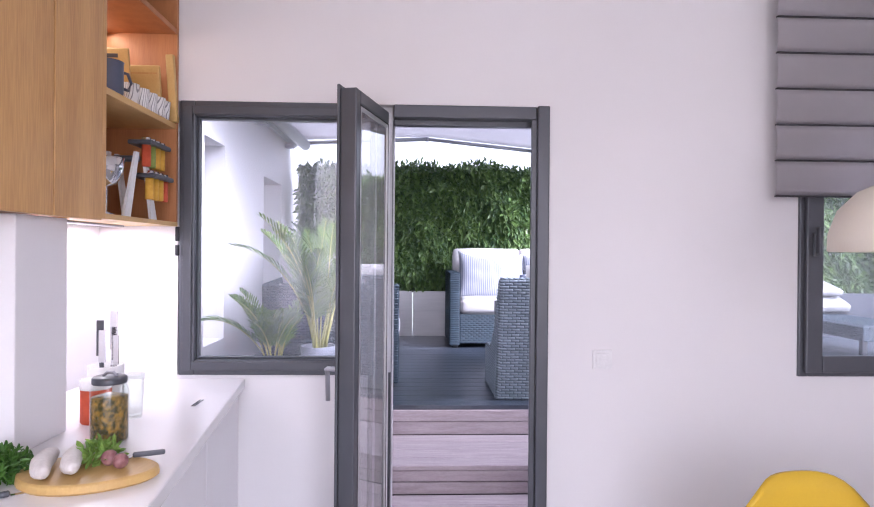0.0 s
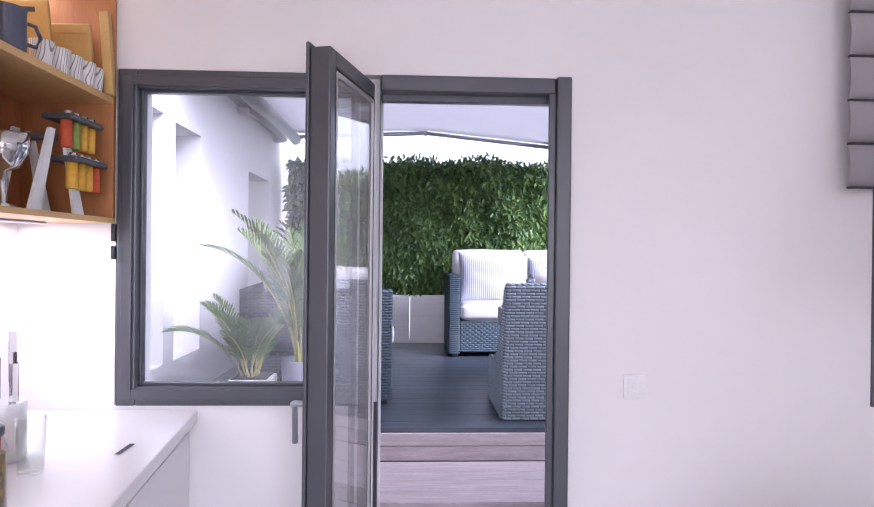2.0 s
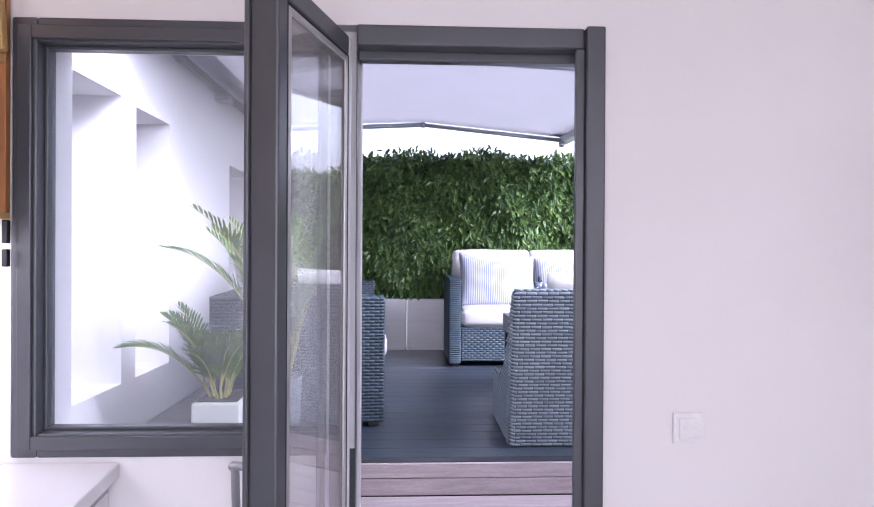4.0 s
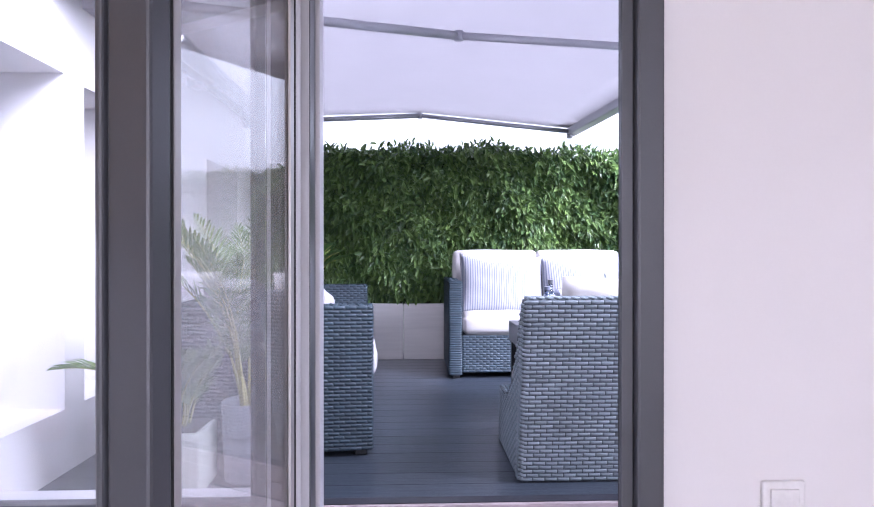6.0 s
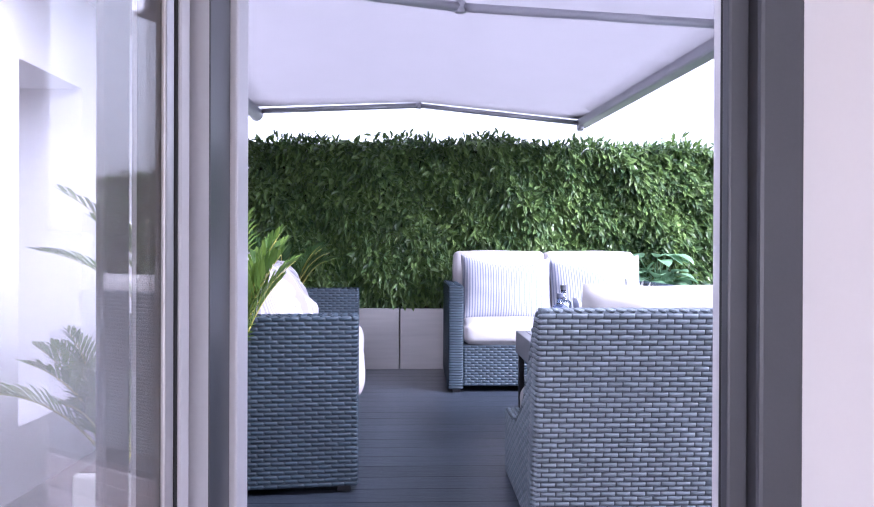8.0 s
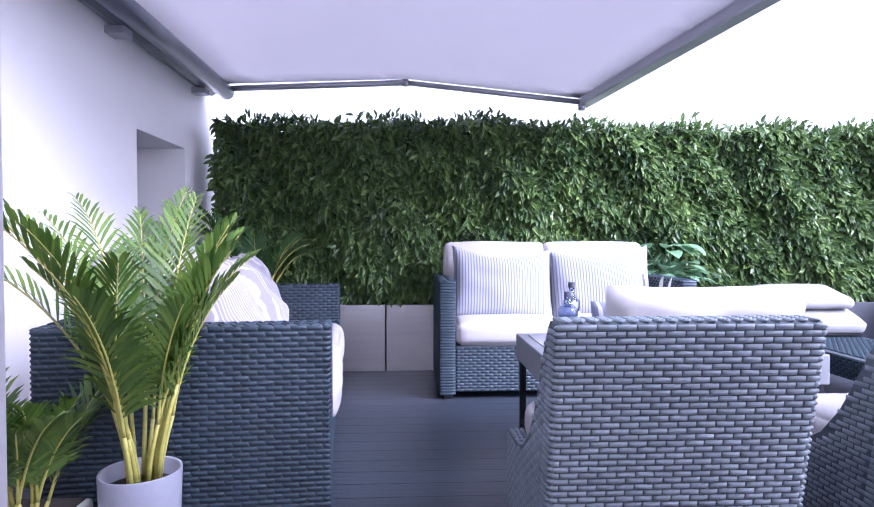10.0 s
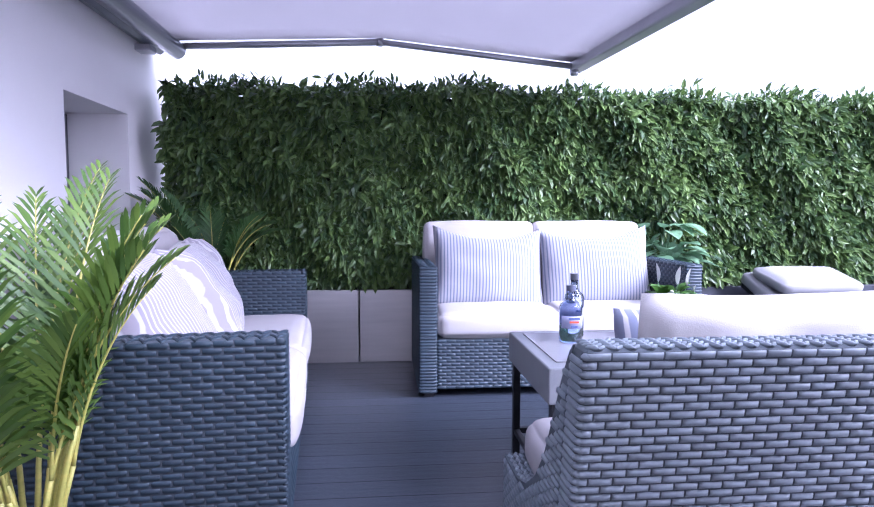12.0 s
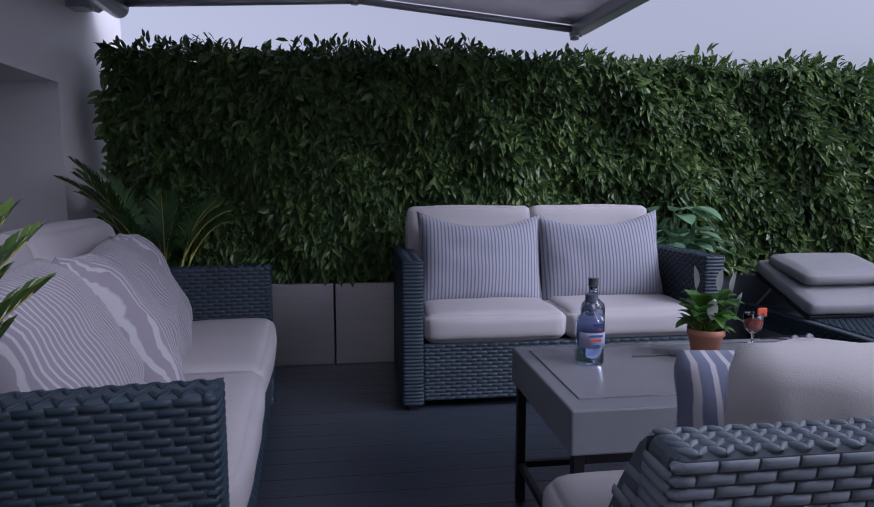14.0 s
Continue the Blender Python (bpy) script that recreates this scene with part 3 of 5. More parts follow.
part("window_frame", boxes((FX0 + 0.026, -0.022, FZ0 + 0.022, FX0 + 0.062, -0.0125, FZ1 - 0.022), (FX0 + 0.0625, -0.022, FZ1 - 0.058, FM - 0.06, -0.0125, FZ1 - 0.022),
                          (FX0 + 0.0625, -0.022, FZ0 + 0.022, FM - 0.06, -0.0125, FZ0 + 0.058), bevel=0.003), ANTHRACITE, win, "inner sash line of the frame")
part("glazing_bead", frame_rect(FX0 + 0.0725, FZ0 + 0.0645, FM - 0.051, FZ1 - 0.0645, 0.02, 0.05, 0.008, 0.002), ANTHRACITE, win)
p = part("pane", box(FX0 + 0.074, 0.036, FZ0 + 0.066, FM - 0.0515, 0.044, FZ1 - 0.066), GLASS, win)
p.visible_shadow = False
part("hinge", boxes((FX0 + 0.004, -0.045, 1.50, FX0 + 0.018, -0.0285, 1.56), bevel=0.003), BLACKMETAL, win, "small black hinge")
part("hinge", boxes((FX0 + 0.004, -0.045, 1.44, FX0 + 0.018, -0.0285, 1.485), bevel=0.003), BLACKMETAL, win, "small black hinge")

door_frame = thing("door_1", "dark grey aluminium frame of the terrace door", "door frame", kind="structure")
part("jamb", box(FM + 0.0205, 0.036, 0, FM + 0.0225, 0.075, FZ1 - 0.0555), ANTHRACITE, door_frame)
part("mullion", box(FM + 0.001, 0.0755, 0, FM + 0.018, 0.127, FZ1, 0.003), ANTHRACITE, door_frame, "outer part of the mullion")
part("guide_rail", box(FM + 0.001, 0.1275, 0, FM + 0.027, 0.180, FZ1, 0.003), RAIL, door_frame, "pale aluminium blind rail outside the mullion")
part("jamb", box(0.757, -0.032, 0, FX1, 0.030, FZ1, 0.005), ANTHRACITE, door_frame)
part("jamb", box(0.7325, -0.012, 0, 0.7565, 0.004, FZ1 - 0.056, 0.003), ANTHRACITE, door_frame, "inner lip of the jamb")
part("jamb", box(0.771, 0.0305, 0, FX1 - 0.001, 0.085, FZ1 - 0.056, 0.004), ANTHRACITE, door_frame, "rebate behind the jamb")
part("seal", box(0.735, 0.0045, 0.03, 0.745, 0.012, FZ1 - 0.08), RUBBER, door_frame)
part("lintel", box(FM + 0.0245, -0.012, FZ1 - 0.055, 0.7565, 0.045, FZ1, 0.006), ANTHRACITE, door_frame)
part("lintel", box(FM + 0.0245, 0.0455, FZ1 - 0.078, 0.7705, 0.085, FZ1, 0.005), ANTHRACITE, door_frame, "inner rebate of the lintel")
part("threshold", box(FM + 0.0245, 0.005, 0.0, 0.7565, 0.27, 0.045, 0.004), ALU, door_frame, "aluminium door sill")

# the door leaf stands open into the room
LEAF_W, LEAF_H = 0.418, 2.010
leaf = thing("door_leaf", "open dark grey glazed terrace door leaf", "door",
             pose(0.100, 0.014, 0.045, 0, 0, 180 + math.degrees(math.atan2(0.404, 0.107))))
LT = 0.062
part("leaf_frame", boxes((LEAF_W - 0.042, -LT / 2, 0, LEAF_W, LT / 2, LEAF_H),
                         (0.0225, -LT / 2, 0, LEAF_W - 0.0425, LT / 2, 0.06), (0.0225, -LT / 2, LEAF_H - 0.05, LEAF_W - 0.0425, LT / 2, LEAF_H), bevel=0.005), ANTHRACITE, leaf)
part("sash_lip", frame_rect(0.02, 0.015, LEAF_W + 0.006, LEAF_H + 0.014, -LT / 2 - 0.012, -LT / 2 - 0.0005, 0.04, 0.004), ANTHRACITE, leaf)
# paler than the rest of the leaf: light along this edge is in the colour
part("hinge_stile", box(0.002, -LT / 2, 0, 0.022, LT / 2, LEAF_H, 0.004), RAIL, leaf, "stile on the hinge side, coloured pale for light")
part("seal", frame_rect(0.0225, 0.0605, LEAF_W - 0.0425, LEAF_H - 0.0505, -0.02, 0.0305, 0.004, 0.002), RUBBER, leaf)
part("spacer", frame_rect(0.028, 0.066, LEAF_W - 0.048, LEAF_H - 0.056, 0.0235, 0.0295, 0.015, 0.002), SPACER, leaf, "silver spacer bar round the glass edge")
p = part("pane", box(0.0276, 0.017, 0.0656, LEAF_W - 0.0476, 0.023, LEAF_H - 0.0556), LEAF_GLASS, leaf)
p.visible_shadow = False
for s in (-1,):
    y = s * (LT / 2 + 0.012)
    hb = tube([(LEAF_W - 0.036, y, 0.985), (LEAF_W - 0.036, y + s * 0.045, 0.985), (LEAF_W - 0.045, y + s * 0.052, 0.98),
               (LEAF_W - 0.06, y + s * 0.054, 0.965), (LEAF_W - 0.066, y + s * 0.054, 0.86)], 0.009, 10)
    part("door_handle", hb, ALU, leaf, "grey lever handle", True)
    part("handle_plate", box(LEAF_W - 0.052, min(y, y + s * 0.008), 0.94, LEAF_W - 0.02, max(y, y + s * 0.008), 1.03, 0.003), ALU, leaf)

# second window
w2 = thing("window_2", "dark grey aluminium kitchen window below a roman blind", "window", kind="structure")
part("window_frame", frame_rect(W2X0, W2Z0, W2X1, W2Z1, -0.012, 0.075, 0.045), ANTHRACITE, w2)
part("sash", frame_rect(W2X0 + 0.02, W2Z0 + 0.02, W2X1 - 0.02, W2Z1 - 0.02, -0.034, -0.0125, 0.075, 0.006), ANTHRACITE, w2)
p = part("pane", box(W2X0 + 0.046, 0.02, W2Z0 + 0.046, W2X1 - 0.046, 0.028, W2Z1 - 0.046), GLASS, w2)
p.visible_shadow = False
part("window_handle", boxes((W2X0 + 0.042, -0.05, 1.46, W2X0 + 0.066, -0.0345, 1.56), (W2X0 + 0.046, -0.075, 1.47, W2X0 + 0.062, -0.0505, 1.585), bevel=0.004), ANTHRACITE, w2)
blind = thing("roman_blind", "grey fabric roman blind with dark seams, half lowered", "blind")
BZ = [1.713, 1.864, 2.015, 2.167, 2.319, 2.471, 2.66]
for a, b in zip(BZ, BZ[1:]):
    bm = bmesh.new()
    n = 6
    vs = [[bm.verts.new((x, -0.085 - 0.012 * math.sin(math.pi * k / n) , a + 0.004 + (b - a - 0.006) * k / n)) for k in range(n + 1)] for x in (1.757, 3.35)]
    for k in range(n):
        bm.faces.new((vs[0][k], vs[1][k], vs[1][k + 1], vs[0][k + 1]))
    bmesh.ops.solidify(bm, geom=bm.faces[:], thickness=0.006)
    part("fold", bm, BLIND, blind, smooth=True)
    part("seam", box(1.757, -0.094, a - 0.003, 3.35, -0.078, a + 0.004, 0.002), BATTEN, blind)
part("head_rail", box(1.757, -0.1, 2.66, 3.35, -0.001, 2.70, 0.004), BLIND, blind)

sw = thing("light_switch", "white square light switch on the plastered wall", "switch")
part("plate", box(1.008, -0.010, 0.965, 1.092, 0.0, 1.049, 0.003), SWITCH, sw)
part("rocker", box(1.022, -0.014, 0.979, 1.078, -0.0102, 1.035, 0.002), SWITCH, sw)

# ---------------------------------------------------------------- wicker furniture
def arm_weave(w, x0, x1, y0, y1, z0, z1, faces="lrfbt"):
    """Covers the asked faces of a block with strands."""
    if "f" in faces:
        w.panel((x0, y0, z0), (1, 0, 0), (0, 0, 1), (0, -1, 0), x1 - x0, z1 - z0)
    if "b" in faces:
        w.panel((x0, y1, z0), (1, 0, 0), (0, 0, 1), (0, 1, 0), x1 - x0, z1 - z0)
    if "l" in faces:
        w.panel((x0, y0, z0), (0, 1, 0), (0, 0, 1), (-1, 0, 0), y1 - y0, z1 - z0)
    if "r" in faces:
        w.panel((x1, y0, z0), (0, 1, 0), (0, 0, 1), (1, 0, 0), y1 - y0, z1 - z0)
    if "t" in faces:
        if x1 - x0 < y1 - y0:
            w.rim((x0, y0, z1), (x0, y1, z1), ((x1 - x0) * 0.5, 0, 0), (0, 0, 1), 0.022, 0.008)
            w.rim((x0 + (x1 - x0) * 0.5, y0, z1), (x0 + (x1 - x0) * 0.5, y1, z1), ((x1 - x0) * 0.5, 0, 0), (0, 0, 1), 0.022, 0.008)
        else:
            w.rim((x0, y0, z1), (x1, y0, z1), (0, (y1 - y0) * 0.5, 0), (0, 0, 1), 0.022, 0.008)
            w.rim((x0, y0 + (y1 - y0) * 0.5, z1), (x1, y0 + (y1 - y0) * 0.5, z1), (0, (y1 - y0) * 0.5, 0), (0, 0, 1), 0.022, 0.008)
        for x in (x0 + 0.006, x1 - 0.006):
            for y in (y0 + 0.006, y1 - 0.006):
                w.post((x, y, z0), (x, y, z1), 0.011)
    return w


def wicker_block(name, parent, x0, y0, z0, x1, y1, z1, faces):
    body = part(name, box(x0, y0, z0, x1, y1, z1, 0.012), WICKER_CORE, parent)
    w = arm_weave(Weave(), x0 + 0.002, x1 - 0.002, y0 + 0.002, y1 - 0.002, z0 + 0.004, z1 - 0.002, faces)
    part("weave", w.done(), WICKER, body, "dark blue-grey woven strands", True, "stuff")
    return body


def feet(parent, spots, h=0.03):
    for x, y in spots:
        part("foot", box(x - 0.03, y - 0.03, 0.0, x + 0.03, y + 0.03, h, 0.003), BLACKMETAL, parent)


def loose(name, bm, mat, label, category, m, group="", smooth=True):
    ob = new(name, finish(name, bm, mat, smooth))
    ob.matrix_basis = m
    return tagged(ob, label, category, group)


def sofa(name, label, m, w, depth, arm_h, arm_w, seat_h, back_h, faces_l, faces_r):
    """A boxy wicker sofa; its front looks along -y, its base is centred on the front edge."""
    s = thing(name, label, "sofa", m)
    h = w / 2
    wicker_block("armrest", s, -h, 0, 0.03, -h + arm_w, depth, arm_h, faces_l)
    wicker_block("armrest", s, h - arm_w, 0, 0.03, h, depth, arm_h, faces_r)
    wicker_block("seat_base", s, -h + arm_w + 0.002, 0.015, 0.05, h - arm_w - 0.002, depth - 0.105, seat_h, "f")
    wicker_block("backrest", s, -h + arm_w + 0.002, depth - 0.10, 0.05, h - arm_w - 0.002, depth, back_h, "ft")
    feet(s, [(-h + 0.06, 0.06), (h - 0.06, 0.06), (-h + 0.06, depth - 0.06), (h - 0.06, depth - 0.06)])
    return s


D = DECK_Z
# two-seat sofa in front of the hedge
LX0, LX1, LY = 0.630, 2.40, 3.81
sofa("loveseat", "dark wicker two-seat sofa with white cushions before the hedge", pose((LX0 + LX1) / 2, LY, D), LX1 - LX0, 0.86, 0.805, 0.105, 0.36, 0.80, "lrft", "lrft")
SW = (LX1 - LX0 - 0.22) / 2
for k in range(2):
    cx = LX0 + 0.11 + SW * (k + 0.5)
    loose("seat_cushion", cushion(SW - 0.008, 0.72, 0.15, 0.045, 0.022, seed=k), CUSHION, "thick white seat cushion on the two-seat sofa", "cushion", pose(cx, LY + 0.355, D + 0.442), "sofa seat cushions")
    loose("back_cushion", cushion(SW - 0.006, 0.17, 0.555, 0.030, 0.014, seed=k + 4), CUSHION, "upright white back cushion on the two-seat sofa", "cushion", pose(cx - 0.035, LY + 0.67, D + 0.778, -7), "sofa back cushions")
    loose("scatter_pillow", pillow(0.77, 0.555, 0.20, seed=k + 1, pinch=0.05, dip=0.30), PILLOW, "blue and white ticking-striped scatter pillow", "pillow", pose(cx + (0.0, -0.03)[k], LY + 0.455, D + 0.760, -14, (2, -2)[k], (3, -3)[k]), "striped pillows on the two-seat sofa")

# long sofa against the wing
BX, BY, BL, BD = 0.128, 1.958, 2.08, 1.0
TURN = math.degrees(math.atan2(0.19, 2.04))
# front looks along +x: the sofa's own -y
MB = Matrix.Translation((BX - 0.095, BY + BL / 2, D)) @ Matrix.Rotation(radians(90 + TURN), 4, "Z")
sofa("long_sofa", "long dark wicker sofa with white cushions beside the wing", MB, BL, BD, 0.775, 0.115, 0.36, 0.78, "lrft", "lrft")


def on_b(x, y, z, rx=0, ry=0, rz=0):
    return MB @ pose(x, y, z, rx, ry, rz)


for k in range(2):
    cx = (-0.5 + k) * 0.90
    loose("seat_cushion", cushion(0.895, 0.86, 0.15, 0.05, 0.02, seed=k + 9), CUSHION, "thick white seat cushion on the long sofa", "cushion", on_b(cx, 0.415, 0.442), "sofa seat cushions")
    loose("back_cushion", cushion(0.88, 0.20, 0.52, 0.07, 0.02, seed=k + 12), CUSHION, "white back cushion leaning on the long sofa", "cushion", on_b(cx, 0.76, 0.77, -12), "sofa back cushions")
for k, (cx, cy, a, s) in enumerate([(0.58, 0.50, 20, 0.62), (0.20, 0.43, 26, 0.60), (-0.16, 0.40, 30, 0.58), (-0.56, 0.44, 26, 0.58)]):
    loose("scatter_pillow", pillow(0.56, 0.55, 0.32, seed=k + 21, pinch=0.02, crumple=0.026, plump=0.36), THROW, "plump grey pillow with wavy white stripes", "pillow", on_b(cx, cy + 0.045, 0.715, -a, (8, -6, 10, -4)[k], (24, 4, 20, -2)[k]), "grey striped pillows on the long sofa")

# armchairs with swept low arms, seen from behind
CH_W, CH_H, CH_D, CH_X, CH_Y = 0.785, 0.850, 0.645, 0.818, 1.585


def recline(mesh):
    """Leans the back part of the chair outwards."""
    if isinstance(mesh, tuple):
        return ([(x, y - 0.18 * z * min(1, max(0, 1 - (y - 0.086) / 0.37)), z) for x, y, z in mesh[0]], mesh[1])
    for v in mesh.verts:
        v.co.y -= 0.18 * v.co.z * min(1, max(0, 1 - (v.co.y - 0.086) / 0.37))
    return mesh


def armchair():
    c = thing("armchair", "dark wicker armchair with a high back and swept low arms", "armchair", pose(CH_X + CH_W / 2, CH_Y, D), "armchairs round the table")
    h = CH_W / 2
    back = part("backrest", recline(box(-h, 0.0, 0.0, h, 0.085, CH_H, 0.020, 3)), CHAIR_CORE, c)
    w = Weave().panel((-h + 0.004, 0.0, 0.004), (1, 0, 0), (0, 0, 1), (0, -1, 0), CH_W - 0.008, CH_H - 0.012)
    w.panel((-h + 0.01, 0.085, 0.3), (1, 0, 0), (0, 0, 1), (0, 1, 0), CH_W - 0.02, CH_H - 0.32)
    for r in range(4):
        w.rim((-h + 0.012, 0.001 + 0.021 * r, CH_H - 0.002), (h - 0.012, 0.001 + 0.021 * r, CH_H - 0.002), (0, 0.021, 0), (0, 0, 1), 0.019, 0.008)
    for s in (-1, 1):
        w.panel((s * h, 0.004, 0.004), (0, 1, 0), (0, 0, 1), (s, 0, 0), 0.08, CH_H - 0.03)
    for s in (-1, 1):
        w.post((s * (h - 0.008), 0.006, 0.01), (s * (h - 0.008), 0.006, CH_H - 0.01))
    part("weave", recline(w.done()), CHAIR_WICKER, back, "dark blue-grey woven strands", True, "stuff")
    prof = [(0.086, 0.0), (CH_D, 0.0), (CH_D, 0.30), (0.46, 0.30), (0.36, 0.335), (0.28, 0.40), (0.215, 0.50), (0.17, 0.62), (0.135, 0.73), (0.10, 0.82), (0.086, 0.84)]

    def edge(y):
        up = prof[2:]
        return float(np.interp(y, [p[0] for p in up[::-1]], [p[1] for p in up[::-1]]))

    for s in (-1, 1):
        x0, x1 = (-h + 0.004, -h + 0.074) if s < 0 else (h - 0.074, h - 0.004)
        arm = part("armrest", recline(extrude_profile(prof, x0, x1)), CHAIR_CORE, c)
        w = Weave()
        for x, n in ((x0, -1), (x1, 1)):
            w.panel((x, 0.0, 0.004), (0, 1, 0), (0, 0, 1), (n, 0, 0), CH_D - 0.004, CH_H - 0.02, 0.05, keep=lambda a, b: a > 0.086 and b < edge(a + 0.012) - 0.016)
        up = [(p[0], p[1]) for p in prof[2:]]
        for (ya, za), (yb, zb) in zip(up, up[1:]):
            n = Vector((0, zb - za, -(yb - ya))).normalized()
            n = n if n.z > 0 or n.y > 0 else -n
            for k in range(3):
                xr = x0 + 0.006 + 0.0195 * k
                w.rim((xr, ya, za), (xr, yb, zb), (0.0185, 0, 0), n, 0.019, 0.008)
        w.panel((x0 + 0.002, CH_D, 0.004), (1, 0, 0), (0, 0, 1), (0, 1, 0), 0.064, 0.29)
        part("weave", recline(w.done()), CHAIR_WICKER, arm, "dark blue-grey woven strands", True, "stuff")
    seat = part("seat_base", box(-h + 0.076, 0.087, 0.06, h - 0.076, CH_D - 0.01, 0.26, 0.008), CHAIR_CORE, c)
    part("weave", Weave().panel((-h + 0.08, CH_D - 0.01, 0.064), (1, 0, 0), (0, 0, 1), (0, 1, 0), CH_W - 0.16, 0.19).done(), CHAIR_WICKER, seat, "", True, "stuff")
    return c


chair_a = armchair()
chair_b = copy_thing(chair_a, pose(CH_X + CH_W / 2 + 1.05, CH_Y, D))
for k in range(2):
    cx = CH_X + CH_W / 2 + 1.05 * k
    loose("seat_cushion", cushion(0.635, 0.56, 0.16, 0.05, 0.02, seed=k + 31), CUSHION, "cream-white seat cushion with a piped edge in the armchair", "cushion", pose(cx, 1.965, D + 0.345), "armchair seat cushions")
    loose("back_pillow", pillow(0.66, 0.57, 0.20, seed=k + 41, pinch=0.02, crumple=0.018, plump=0.3), CREAM_CLOTH, "large soft cream-white pillow leaning on the armchair back", "pillow", pose(cx + 0.15, 1.69, D + 0.655, 10), "armchair pillows")
loose("scatter_pillow", pillow(0.36, 0.40, 0.15, seed=51, pinch=0.06), BLUESTRIPE, "small blue pillow with bold white stripes in the armchair", "pillow", pose(1.225, 1.87, D + 0.665, -3, 0, 8))

# ---------------------------------------------------------------- low table and what stands on it
TZ, TX0, TX1, TY0, TY1 = 1.03, 0.978, 2.21, 2.248, 2.90
table = thing("coffee_table", "grey stone-topped low table on a black metal frame", "table", pose(TX0, TY0, D))
TW, TD, TH = TX1 - TX0, TY1 - TY0, TZ - D
part("tabletop", box(0, 0, TH - 0.13, TW, TD, TH, 0.006), STONE, table)
part("inlay", box(0.05, 0.08, TH + 0.0005, TW - 0.05, TD - 0.06, TH + 0.004, 0.001), TRAY, table, "pale glazed inlay in the tabletop")
for x in (0.03, TW - 0.03):
    for y in (0.03, TD - 0.03):
        part("leg", box(x - 0.016, y - 0.016, 0, x + 0.016, y + 0.016, TH - 0.131, 0.003), BLACKMETAL, table)
for y in (0.03, TD - 0.03):
    part("rail", box(0.047, y - 0.012, 0.13, TW - 0.047, y + 0.012, 0.155, 0.003), BLACKMETAL, table)
    part("rail", box(0.047, y - 0.012, TH - 0.16, TW - 0.047, y + 0.012, TH - 0.1315, 0.003), BLACKMETAL, table)
for x in (0.03, TW - 0.03):
    part("rail", box(x - 0.012, 0.047, 0.13, x + 0.012, TD - 0.047, 0.155, 0.003), BLACKMETAL, table)
T0 = TZ + 0.0045


def bottle(name, label, x, y, r, h, mat, cap_mat):
    b = thing(name, label, "bottle", pose(x, y, T0))
    part("bottle_glass", lathe([(0, 0), (r * 0.9, 0), (r, 0.006), (r, h * 0.62), (r * 0.92, h * 0.67), (r * 0.45, h * 0.74), (r * 0.36, h * 0.78), (r * 0.36, h * 0.90), (0, h * 0.90)]), mat, b, "", True)
    part("cap", lathe([(0, h * 0.9), (r * 0.42, h * 0.9), (r * 0.42, h), (0, h)]), cap_mat, b)
    lab = lathe([(r + 0.0008, h * 0.26), (r + 0.0012, h * 0.26), (r + 0.0012, h * 0.48), (r + 0.0008, h * 0.48)], 32)
    bmesh.ops.delete(lab, geom=[f for f in lab.faces if f.calc_center_median().y > -r * 0.35], context="FACES")
    la = part("label", lab, LABEL, b, "pale printed label", True)
    for z, wd in ((0.42, 0.5), (0.36, 0.42), (0.28, 0.3)):
        part("print_bar", box(-r * wd, -r - 0.0025, h * z, r * wd, -r - 0.0013, h * z + 0.008), BARS if z != 0.36 else SPICE_RED, la)
    return b


bottle("gin_bottle", "clear blue-tinted spirit bottle with a dark blue cap on the table", 1.185, 2.655, 0.047, 0.235, BOTTLE_BLUE, CERAMIC_BLUE)
bottle("spirit_bottle", "tall blue glass spirit bottle with a dark cap on the table", 1.228, 2.745, 0.042, 0.275, BOTTLE_BLUE, PLASTIC_DARK)

# ---------------------------------------------------------------- hedge in steel planters
HEDGE_Y, HEDGE_TOP, PL_TOP = 4.80, 2.50, 0.985
GAP_X, MOD = 0.243, 1.25


